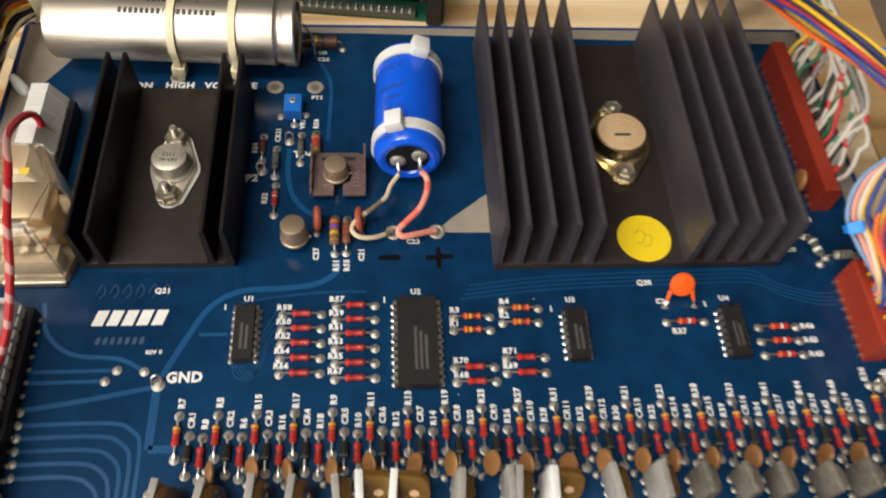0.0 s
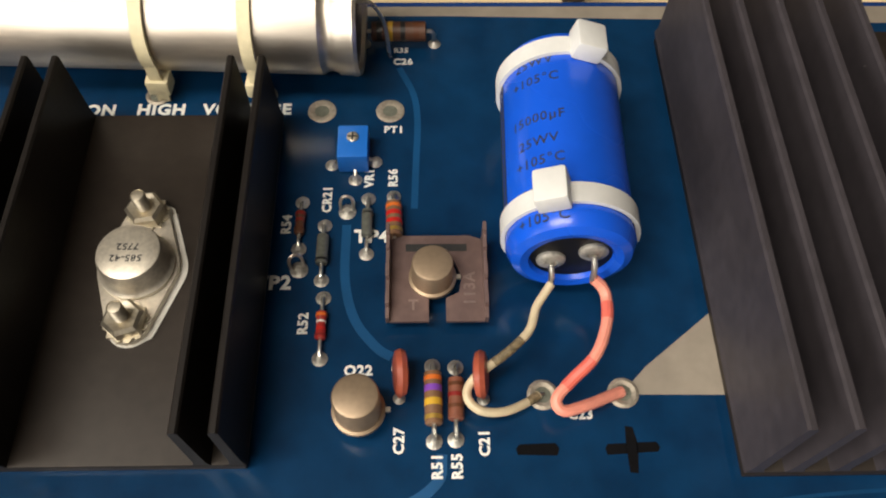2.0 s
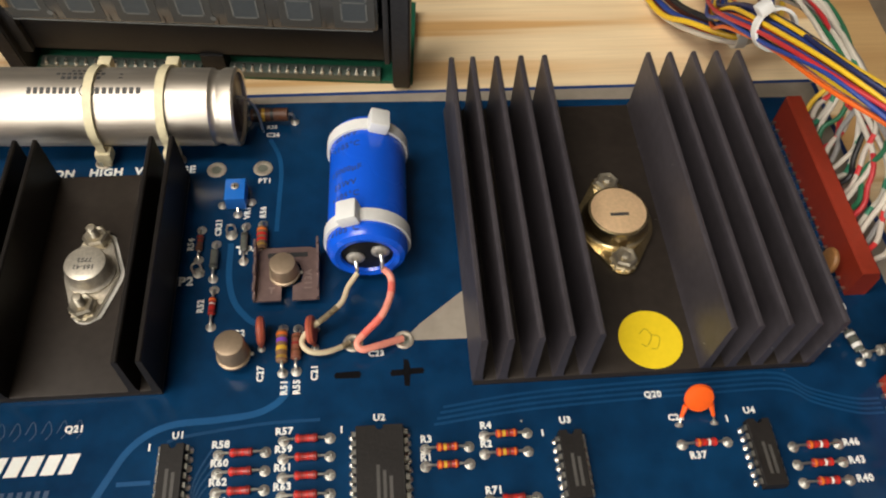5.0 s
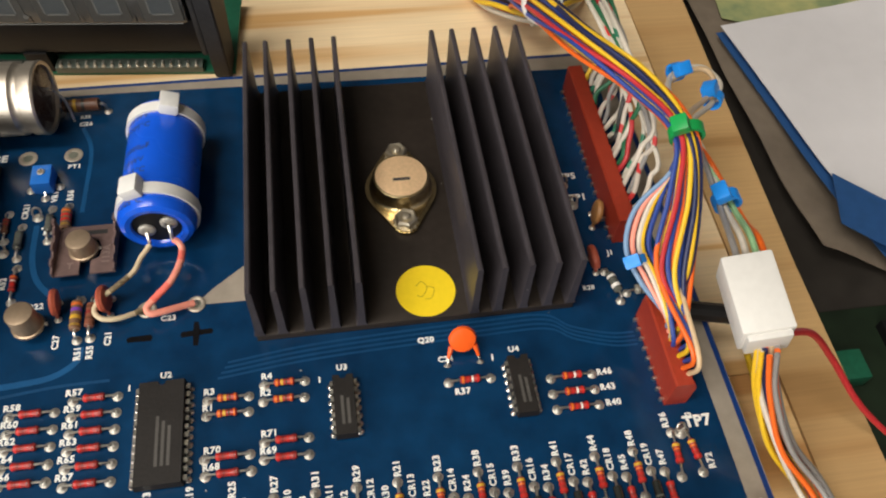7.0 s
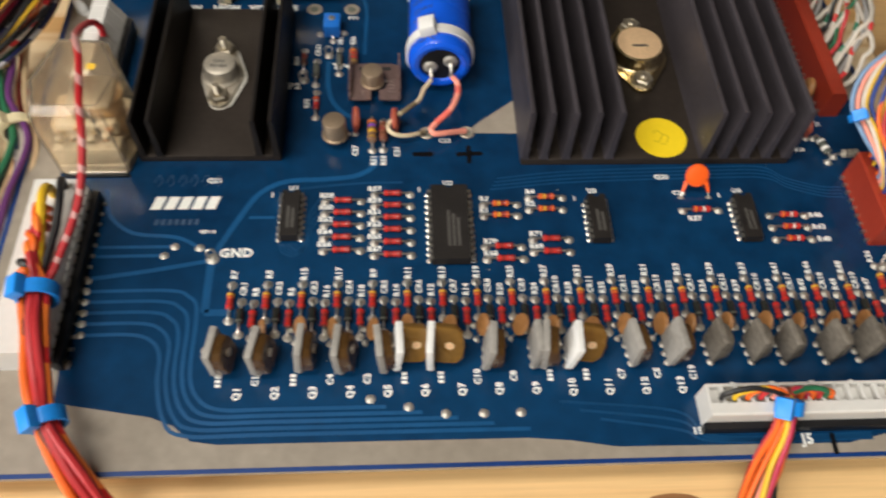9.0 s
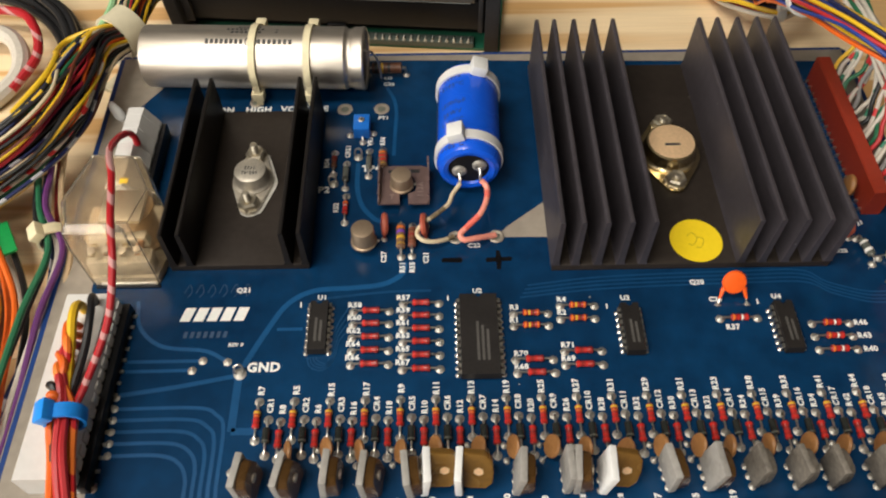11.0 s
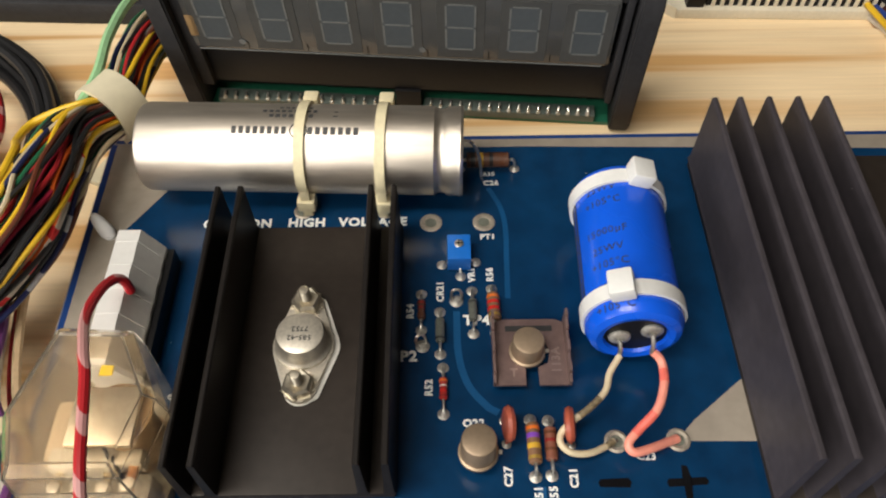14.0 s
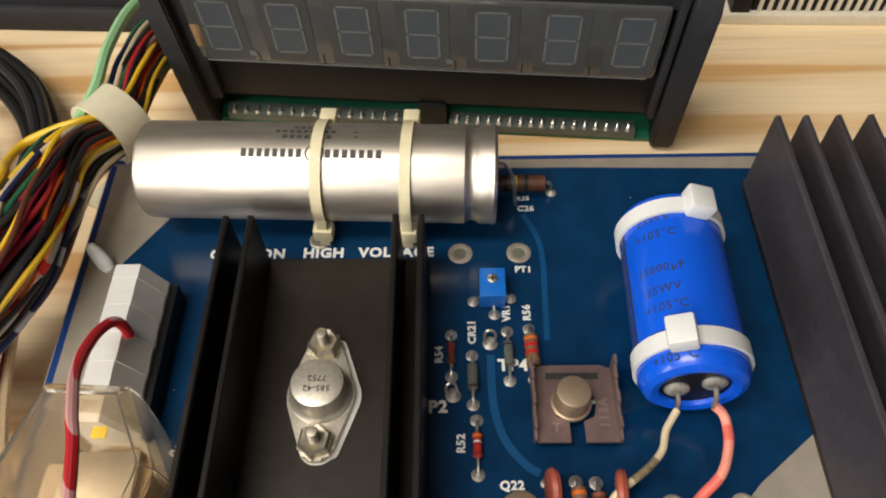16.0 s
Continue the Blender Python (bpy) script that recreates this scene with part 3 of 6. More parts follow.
# lettering on the board; the maker's mark is five slanting bars
for k in range(5):
    silk_bar(-90.2 + 4.75 * k, -3.0, 3.6, 5.5, 0, 0.8)
silk("GND", -61.0, -24.3, 4.0)
silk("CR 20", -108.6, 43.0, 2.6)
silk("CAUTION", -97.6, 98.2, 3.55)
silk("HIGH", -77.0, 98.3, 3.6)
silk("VOLTAGE", -57.3, 98.3, 3.6)
for s, x, y, sz in (("PT1", -23.4, 92.3, 2.2), ("TP2", -47.4, 53.2, 3.6), ("TP4", -27.6, 64.0, 3.6), ("Q22", -29.4, 34.2, 2.4), ("C26", -21.5, 112.9, 2.2), ("R35", -22, 116.6, 1.8),
                    ("Q21", -71.6, 6.8, 2.3), ("Q20", 92.6, 7.2, 2.3), ("C23", 12.4, 25.1, 2.2), ("U1", -43, 3.2, 2.3), ("1", -50.5, 0.2, 2.3), ("U2", 12.6, 5.0, 2.3), ("1", 2.0, 2.0, 2.3),
                    ("U3", 65.5, 1.0, 2.3), ("1", 58.5, -2.4, 2.3), ("U4", 119.8, 0.6, 2.3), ("1", 112.6, -1.5, 2.3), ("C24", 97.8, -0.2, 2.2), ("R37", 101.5, -11.6, 2.4),
                    ("TP7", 170.6, -30.2, 4.2), ("TP6", 169.5, -58.3, 4.2), ("J2", 168.5, -28.2, 2.2), ("J1", 160.5, 33.0, 2.2), ("TP5", 153.5, 68.0, 3.2), ("TP1", 155.0, 58.0, 3.2),
                    ("15", 85.6, -90.6, 2.6), ("1", 154.2, -88.5, 2.4), ("J5", 119.2, -94.0, 3.8), ("CR20", -97.0, 31.5, 2.4), ("R28", 149.5, 20.0, 2.0)):
    silk(s, x, y, sz)
for s, x, y in (("R54", -45.7, 67.2), ("CR21", -37.4, 73.5), ("VR1", -28.5, 79.0), ("R56", -23.3, 79.0), ("R52", -40.6, 44.2), ("C27", -21.4, 20.5), ("R51", -14.4, 15.8),
                ("R55", -10.8, 15.8), ("C21", -5.7, 20.0)):
    silk(s, x, y, 2.3, 90)


def hand_mark(name, polys, x, y, label):
    bm = bmesh.new()
    for p in polys:
        bm_prism(bm, p, 0, 0.04)
    ob = part(name, bm, M_MARKER, board, label, smooth=0)
    ob.matrix_basis = P(x, y, 0.1)


hand_mark("minus_mark", [[(-3.8, -0.9), (3.4, -1.1), (3.9, 0.2), (3.2, 1.2), (-3.5, 1.0), (-4.1, 0.2)]], 4.0, 18.6, "black hand-drawn minus sign")
hand_mark("plus_mark", [[(-4.6, -1.1), (-0.9, -0.9), (-0.9, 1.0), (-4.4, 0.9), (-4.9, 0)], [(0.9, -0.8), (4.8, -0.6), (5.2, 0.3), (4.6, 1.2), (0.9, 1.1)],
                        [(-0.9, -4.3), (0.6, -4.5), (1.0, -1), (1.1, 1.2), (0.6, 4.0), (-0.8, 4.2), (-1.0, 1)]], 21.2, 18.6, "black hand-drawn plus sign")
hand_mark("pen_mark", [[(-0.7, -3.5), (0.8, -3.3), (1.0, 3.2), (-0.6, 3.4)]], 127, -95.5, "short black pen stroke")
hand_mark("pen_mark", [[(-2.5, -5), (-0.8, -4.6), (0, 2), (3.5, -3), (5, -1), (4.5, 3.5), (0.6, 4.5), (-3.2, 4.8)]], 177.5, -90, "black marker scrawl")
silk("REV 0", -71.6, -15.4, 1.6)
PALE = mat("scratched_pencil", (0.028, 0.06, 0.12), 0.5)
bm = bmesh.new()
for k in range(6):
    bm_ribbon(bm, [(-93 + 4.2 * k, 6), (-91.5 + 4.2 * k, 9.5), (-90.3 + 4.2 * k, 6.5), (-91.6 + 4.2 * k, 4.2)], 0.25, 0.06, 0.1)
for k in range(7):
    x = -90.5 + 2.3 * k
    part("faint_bar", prism([(x, -12.4), (x + 1.3, -12.4), (x + 1.6, -9.9), (x + 0.3, -9.9)], 0.06, 0.085), PALE, board, smooth=0)
part("pencil_scrawl", bm, PALE, board, "faint scratched handwriting", smooth=0)

for x, y in ((181.5, -60.4), (-134.6, 94.5)):
    so = thing("nylon_standoff", P(x, y, 0), "white nylon standoff pushed through the board edge", "standoff", "standoffs")
    part("stem", lathe([(2.6, WOOD), (2.6, -1.6), (1.7, -1.6), (1.7, 1)], seg=14), M_TIE, so)
    bm = bmesh.new()
    bm_lathe(bm, [(1.7, -0.4), (2.6, 1.2), (2.5, 3.4), (2.0, 6.2), (1.2, 8.0), (0, 8.5)], seg=14)
    bm.transform(Matrix.Rotation(radians(-30), 4, "Y") @ Matrix.Rotation(radians(-22), 4, "X") @ Matrix.Diagonal((1, 0.7, 1, 1)))
    part("snap_head", bm, M_TIE, so)
for x, y in ((-130, -91), (172, 124), (30, -80)):
    so = thing("spacer_post", P(x, y, WOOD), "pale nylon spacer between panel and board", "standoff", "standoffs")
    part("spacer", lathe([(3.2, 0), (3.2, 16.4)], seg=14), M_CREAM, so)


# ---- parts with leads ----
def axial(name, length, body_len, dia, body_mat, bands, label, category, group="", lead_r=0.38, z=None, dumbbell=True, joints=True):
    """An axial part along x from pad to pad, its middle at the origin."""
    ob = thing(name, P(0, 0, 0), label, category, group)
    r, h, L = dia / 2, body_len / 2, length / 2
    z = z if z else r + 0.25
    if dumbbell:
        prof = [(0, -h), (r * 0.7, -h), (r, -h + 0.35), (r, -h + 1.2), (r * 0.86, -h + 1.7), (r * 0.86, h - 1.7), (r, h - 1.2), (r, h - 0.35), (r * 0.7, h), (0, h)]
    else:
        prof = [(0, -h), (r * 0.85, -h), (r, -h + 0.2), (r, h - 0.2), (r * 0.85, h), (0, h)]
    part("body", lathe(prof, (0, 0, z), "x", 14), body_mat, ob)
    for at, material, w in bands:
        end = abs(at) > h - 1.5
        rr = (r if end or not dumbbell else r * 0.86) + 0.05
        part("band", lathe([(rr * 0.9, at - w / 2), (rr, at - w / 2 + 0.05), (rr, at + w / 2 - 0.05), (rr * 0.9, at + w / 2)], (0, 0, z), "x", 14), material, ob)
    for s in (-1, 1):
        part("lead", tube([(s * (h - 0.2), 0, z), (s * (L - 0.8), 0, z), (s * (L - 0.1), 0, z * 0.7), (s * L, 0, 0)], lead_r, seg=6, steps=2), M_LEAD, ob)
        if joints:
            j = part("solder_joint", pad_mesh(1.55, 1.1), M_SOLDER, ob)
            j.matrix_basis = P(s * L, 0, 0.05)
    return ob


def put_axials(src, places):
    """places: x, y, turn of each; the first one moves the source itself."""
    src.matrix_basis = P(*places[0][:2], 0.06, places[0][2])
    for x, y, rz in places[1:]:
        copy_thing(src, P(x, y, 0.06, rz))


res_red = axial("resistor", 12.8, 6.2, 2.3, M_REDBODY, [(-2.3, B_RED, 0.9), (-0.9, B_DRED, 0.6), (0.5, B_RED, 0.6), (2.3, B_DRED, 0.6)],
                "small red carbon film resistor soldered to the blue board", "resistor", "red resistors beside the chips")
put_axials(res_red, [(-25.2, -3.1 - 5.23 * k, 0) for k in range(5)] + [(-7.6, -0.2 - 5.18 * k, 0) for k in range(6)]
           + [(48.0, -20.3, 0), (47.8, -25.5, 0), (31.0, -23.2, 0), (31.3, -28.2, 0)])
res_tan = axial("resistor", 12.2, 6.0, 2.2, M_REDBODY, [(-2.2, B_ORANGE, 0.9), (-0.7, B_YELLOW, 0.9), (0.7, B_BROWN, 0.6), (2.2, B_ORANGE, 0.6)],
                "small red resistor with orange and yellow bands", "resistor", "banded resistors beside the chips")
put_axials(res_tan, [(31.2, -5.1, 0), (31.0, -10.0, 0), (48.0, -2.2, 0), (47.6, -7.5, 0)])
res_or = axial("resistor", 13.2, 6.2, 2.3, M_REDBODY, [(-2.3, B_ORANGE, 0.8), (-0.8, B_RED, 0.6), (0.7, B_WHITE, 0.7), (2.3, B_RED, 0.7)],
               "small orange-red resistor with a white band", "resistor", "resistors beside the small chips")
put_axials(res_or, [(135.9, -11.0, 0), (135.5, -16.2, 0), (135.6, -21.3, 0), (104.2, -8.4, 0)])
for k, s in enumerate(("R58", "R60", "R62", "R64", "R66")):
    silk(s, -31.2, -0.2 - 5.23 * k, 2.4)
for k, s in enumerate(("R57", "R59", "R61", "R63", "R65", "R67")):
    silk(s, -14.0, 2.6 - 5.18 * k, 2.4)
for s, x, y in (("R3", 25.5, -2.2), ("R1", 25.2, -7.4), ("R4", 42.6, 0.8), ("R2", 42.2, -4.6), ("R71", 43.0, -17.6), ("R69", 42.6, -22.8), ("R70", 26.6, -20.6), ("R68", 26.4, -25.6),
                ("R46", 146.6, -10.6), ("R43", 146.4, -15.8), ("R40", 146.8, -21.0)):
    silk(s, x, y, 2.4)

# the long row: tall resistor, diode, short resistor for each output
PITCH, ROW0 = 11.62, -60.9
tall = axial("resistor", 13.4, 6.2, 2.3, M_REDBODY, [(2.2, B_YELLOW, 0.9), (1.0, B_ORANGE, 0.6), (-0.5, B_RED, 0.7), (-2.2, B_RED, 0.9)],
             "red resistor with a yellow band in the long row", "resistor", "row resistors")
diode = axial("diode", 12.0, 5.2, 2.6, M_DIODE, [(-1.9, M_GREYGLASS, 0.7)], "dark glass diode in the long row", "diode", "row diodes", dumbbell=False)
short = axial("resistor", 12.6, 6.2, 2.3, M_REDBODY, [(2.2, B_RED, 0.9), (0.7, B_DRED, 0.5), (-0.7, B_RED, 0.6), (-2.2, B_RED, 0.8)],
              "plain red resistor in the long row", "resistor", "row resistors")
put_axials(tall, [(ROW0 + PITCH * k, -43.6, 90) for k in range(19)] + [(161.0, -39.5, 86), (166.4, -39.0, 97)])
put_axials(diode, [(ROW0 + 3.7 + PITCH * k, -49.3, 90) for k in range(19)])
put_axials(short, [(ROW0 + 7.7 + PITCH * k, -50.3, 90) for k in range(19)])
TALL = ("R7", "R5", "R15", "R17", "R9", "R11", "R13", "R19", "R25", "R27", "R31", "R29", "R21", "R23", "R38", "R33", "R41", "R44", "R48")
LOW = ("R8", "R6", "R16", "R18", "R10", "R12", "R14", "R20", "R26", "R28", "R32", "R30", "R22", "R24", "R39", "R34", "R42", "R45", "R47")
for k in range(19):
    silk(TALL[k], ROW0 + 0.3 + PITCH * k, -32.8, 2.4, 90)
    silk("CR%d" % (k + 1), ROW0 + 3.9 + PITCH * k, -38.2, 2.3, 90)
    silk(LOW[k], ROW0 + 8.0 + PITCH * k, -39.6, 2.3, 90)
silk("R36", 160.6, -28.6, 2.4, 90)
silk("R72", 170.6, -42.5, 2.4, 90)

# output transistors standing behind their resistors
random.seed(4)


def transistor_row(kind):
    """Upright flat-cased power transistor; case, brown face, three legs."""
    case, face = {"grey": (M_QTAB, M_QBROWN), "white": (M_QWHITE, M_QOLIVE), "dirty": (M_QDIRTY, M_QDIRTY)}[kind]
    lab = {"grey": "upright power transistor, grey case and brown face", "white": "upright power transistor with white edge and olive face", "dirty": "upright power transistor in dull dirty grey"}[kind]
    ob = thing("power_transistor", P(0, 0, 0), lab, "transistor", "row of output transistors")
    bm = bmesh.new()
    bm_box(bm, -1.3, -5.4, 2.6, 0.9, 5.4, 16.0, 0.35)
    if kind == "dirty":
        bmesh.ops.scale(bm, vec=(0.85, 0.84, 1.06), verts=bm.verts)
    else:
        # the slab hangs lower towards the front
        for v in bm.verts:
            if v.co.z < 5 * MM:
                v.co.z += 0.12 * v.co.y
    part("case", bm, case, ob)
    bm = bmesh.new()
    if kind == "white":
        # a wide moulded plate to the right of the slab, facing forward
        pts = [(0.9, 2.4), (7.8, 2.4), (9.8, 4.6), (10.2, 9.0), (9.6, 13.6), (7.6, 16.2), (0.9, 16.6)]
        bm_prism(bm, pts, -0.8, 1.6)
        bm.transform(Matrix.Translation((0, -1.5, 0)) @ Matrix.Rotation(radians(-26), 4, "X") @ Matrix(((1, 0, 0, 0), (0, 0, 1, -2.0), (0, 1, 0, 0), (0, 0, 0, 1))))
    else:
        pts = [(-4.6, 2.4), (4.4, 2.4), (5.4, 4.5), (5.5, 10), (4.4, 13.8), (2.0, 15.3), (-3.0, 15.4), (-5.0, 13.8), (-5.5, 10), (-5.4, 4.5)]
        bm_prism(bm, pts, 0.9, 3.4)
        for v in bm.verts:
            if v.co.z > 3:
                v.co.x *= 0.9
                v.co.y = 9 + (v.co.y - 9) * 0.88
                v.co.z += (15.5 - v.co.y) * 0.13
        bm.transform(Matrix(((0, 0, 1, 0), (1, 0, 0, 0), (0, 1, 0, 0), (0, 0, 0, 1))))
    if kind == "dirty":
        bmesh.ops.scale(bm, vec=(0.85, 0.84, 1.06), verts=bm.verts)
    bmesh.ops.bevel(bm, geom=bm.edges[:], offset=0.3, segments=2, affect="EDGES")
    part("moulding", bm, face, ob)
    if kind == "white":
        o = part("dimple", lathe([(0, -0.2), (1.6, -0.2), (1.3, 0.3), (0, 0.4)], (0, 0, 0), "y", 6), M_GOLD, ob)
        o.matrix_basis = P(5.6, 0.2, 9.6, 0, -26)
    else:
        part("dimple", lathe([(0, 4.6), (1.5, 4.5), (1.3, 3.2), (0, 3.2)], (0, 0.3, 9.2), "x", 14), M_NICKEL if kind == "grey" else face, ob)
    for y in (-3.2, 0, 3.2):
        part("leg", tube([(0, y, 4), (0.1, y, 1.5), (0, y, 0)], 0.45, seg=6, steps=2), M_LEAD, ob)
        j = part("solder_joint", pad_mesh(1.2, 0.9), M_SOLDER, ob)
        j.matrix_basis = P(0, y, 0.05)
    return ob


src = {k: transistor_row(k) for k in ("grey", "white", "dirty")}
kinds = ["grey"] * 5 + ["white"] * 2 + ["grey"] * 3 + ["white"] + ["grey"] * 2 + ["dirty"] * 6
QX = [-62.6, -50.2, -37.8, -24.8, -11.8, -7.8, 3.6, 20.6, 35.8, 39.6, 46.8, 67.2, 79.2, 93.2, 106.6, 117.3, 131.2, 142.6, 155.0]
QYAW = [-6, -8, -6, -6, 8, 0, -3, -6, 4, -6, 0, 8, 4, 6, 10, 6, 12, 8, 10]
used = set()
for x, kd, yaw in zip(QX, kinds, QYAW):
    m = P(x + 1, -65.0 + random.uniform(-0.5, 0.5), 0.06, yaw + random.uniform(-3, 3), 0, random.uniform(-7, 8))
    if kd in used:
        copy_thing(src[kd], m)
    else:
        src[kd].matrix_basis = m
        used.add(kd)
for k in range(13):
    silk("Q%d" % (k + 1), -55.9 + 11.63 * k, -75.4, 2.6, 90)
CAPS = ("C12", "C1", "C14", "C4", "C2", "C11", "C3", "C10", "C8", "C6", "C9", "C7", "C5", "C19")
for k, s in enumerate(CAPS):
    if s in ("C1", "C4", "C2", "C10", "C8", "C7", "C5", "C19"):
        silk(s, -62 + 11.55 * k, -71.2, 2.4, 90)
    else:
        [silk_bar(-62 + 11.55 * k, -72.6 + 1.45 * j, 1.7, 1.0) for j in range(3)]
for k in range(5):
    [silk_bar(100 + 13 * k, -76.8 + 1.45 * j, 1.6, 0.95) for j in range(2)]


def disc_cap(name, dia, thick, material, label, group, spread=5.0, lift=2.0, stem=True):
    """A ceramic disc standing on two legs; the disc lies across y."""
    ob = thing(name, P(0, 0, 0), label, "capacitor", group)
    r = dia / 2
    bm = lathe([(0, -thick / 2), (r * 0.6, -thick / 2), (r * 0.9, -thick * 0.36), (r, 0), (r * 0.9, thick * 0.36), (r * 0.6, thick / 2), (0, thick / 2)], (0, 0, lift + r), "y", 22)
    part("disc", bm, material, ob)
    for s in (-1, 1):
        if stem:
            part("coated_neck", tube([(s * spread / 2 * 0.7, 0, lift + r * 0.5), (s * spread / 2 * 0.92, 0, lift * 0.6)], [0.9, 0.5], seg=8, steps=0), material, ob)
        part("lead", tube([(s * spread / 2 * 0.8, 0, lift + 0.6), (s * spread / 2, 0, 0)], 0.32, seg=6, steps=0), M_LEAD, ob)
        j = part("solder_joint", pad_mesh(1.2, 0.8), M_SOLDER, ob)
        j.matrix_basis = P(s * spread / 2, 0, 0.05)
    return ob


oc = disc_cap("disc_capacitor", 8.8, 2.6, M_DISC, "bright orange ceramic disc capacitor on two legs", "disc capacitors", 10.4, 4.2)
oc.matrix_basis = P(103.3, -2.6, 0.06, 0, -38)
td = disc_cap("disc_capacitor", 7.6, 1.7, M_TANDISC, "tan ceramic disc capacitor among the transistors", "row disc capacitors", 5.0, 2.0, False)
places = []
for k in range(18):
    lean = random.uniform(18, 34)
    places.append(P(ROW0 + 9.6 + PITCH * k + random.uniform(-0.6, 0.6), -56.3 + random.uniform(-0.8, 0.8), 0.06, (99 if k < 12 else 80) + random.uniform(-9, 9), lean if k < 12 else random.uniform(5, 30)))
td.matrix_basis = places[0]
for m in places[1:]:
    copy_thing(td, m)
rd = disc_cap("disc_capacitor", 9.0, 2.6, M_REDDISC, "red-brown disc capacitor standing edge-on", "red disc capacitors", 6.0, 1.2)
rd.matrix_basis = P(-21.7, 31.6, 0.06, 94, 6)
copy_thing(rd, P(-5.5, 31.2, 0.06, 88, -8))


# ---- chips ----
def chip(n, width, length, x, y, label, pitch=2.54, rz=0.0, marks=2):
    ob = thing("chip", P(x, y, 0.06, rz), label, "chip", "chips")
    b = width * 0.41 if width < 10 else width * 0.44
    bm = bmesh.new()
    poly = [(-b, -length / 2), (b, -length / 2), (b, length / 2), (1.2, length / 2), (0.9, length / 2 - 1.0), (0, length / 2 - 1.4), (-0.9, length / 2 - 1.0), (-1.2, length / 2), (-b, length / 2)]
    bm_prism(bm, poly, 1.0, 4.3)
    for v in bm.verts:
        if v.co.z > 4:
            v.co.x *= 0.955
            v.co.y *= 0.985
    part("body", bm, M_IC, ob, smooth=0)
    pin = None
    for s in (-1, 1):
        for k in range(n // 2):
            yy = (k - (n // 2 - 1) / 2) * pitch
            if pin is None:
                bm = bmesh.new()
                bm_box(bm, b - 0.3, -0.75, 2.3, width / 2 + 0.12, 0.75, 2.6)
                bm_box(bm, width / 2 - 0.18, -0.72, 1.2, width / 2 + 0.12, 0.72, 2.6)
                bm_box(bm, width / 2 - 0.15, -0.28, -0.1, width / 2 + 0.09, 0.28, 1.3)
                bm_lathe(bm, [(0, 0), (1.0, 0), (0.8, 0.3), (0.3, 0.8), (0, 0.8)], (width / 2, 0, 0), "z", 10)
                o = part("pin", bm, M_LEAD, ob)
                pin = o.data
            else:
                o = new("pin", pin)
                o.parent = ob
            o.matrix_basis = P(0, yy, 0, 0 if s > 0 else 180)
    for k in range(marks):
        m = part("marking", box(-length * 0.27, -0.45, 0, length * (0.20 - 0.05 * k), 0.45, 0.03), M_PALEINK, ob, smooth=0)
        m.matrix_basis = P(0.2 + (k - 0.5) * 1.7, -length * 0.06, 4.31, 90)
    return ob


chip(16, 7.9, 19.6, -43.2, -10.2, "black sixteen-pin chip with dull legs")
chip(24, 15.4, 31.8, 12.6, -14.4, "large black twenty-four-pin chip beside red resistors", marks=3)
chip(14, 7.9, 19.2, 65.6, -12.8, "black chip with bright tinned legs")
chip(14, 7.9, 19.2, 119.6, -12.9, "black chip beside an orange disc capacitor")


# ---- finned heat sinks and metal-can devices ----
def bolt(parent, x, y, z, tall=5.0, star=True):
    hexa = lathe([(0, 0), (4.0, 0), (4.0, 0.2), (4.0, 2.2), (3.3, 2.9), (1.6, 2.6), (0, 2.5)], (0, 0, 0), "z", 6)
    o = part("nut", hexa, M_STEEL, parent)
    o.matrix_basis = P(x, y, z + 0.5, random.uniform(0, 60))
    prof = [(0, 0)]
    h = 0.0
    while h < tall:
        prof += [(1.5, h), (1.25, h + 0.3)]
        h += 0.6
    prof += [(1.2, tall), (0, tall + 0.2)]
    o = part("stud", lathe(prof, (0, 0, 0), "z", 12), M_STEEL, parent)
    o.matrix_basis = P(x, y, z + 0.5)
    if star:
        pts = [((4.5 if k % 2 else 3.7) * math.cos(k * math.pi / 12), (4.5 if k % 2 else 3.7) * math.sin(k * math.pi / 12)) for k in range(24)]
        o = part("toothed_washer", prism(pts, 0, 0.5), M_STEEL, parent, smooth=0)
        o.matrix_basis = P(x, y, z)


def rhomb(hole, r_mid, r_end, n=10):
    """A diamond flange along y: a middle circle and two end circles, with straight sides."""
    pts = []
    a = math.acos((r_mid - r_end) / hole)
    for cy, r, s, e in ((hole, r_end, math.pi / 2 - a, math.pi / 2 + a), (0, r_mid, math.pi / 2 + a, 3 * math.pi / 2 - a), (-hole, r_end, 3 * math.pi / 2 - a, 3 * math.pi / 2 + a), (0, r_mid, 3 * math.pi / 2 + a, 5 * math.pi / 2 - a)):
        for k in range(n + 1):
            t = s + (e - s) * k / n
            pts.append((r * math.cos(t), cy + r * math.sin(t)))
    out = []
    for p in pts:
        if not out or (p[0] - out[-1][0]) ** 2 + (p[1] - out[-1][1]) ** 2 > 1e-4:
            out.append(p)
    return out[:-1] if (out[0][0] - out[-1][0]) ** 2 + (out[0][1] - out[-1][1]) ** 2 < 1e-4 else out


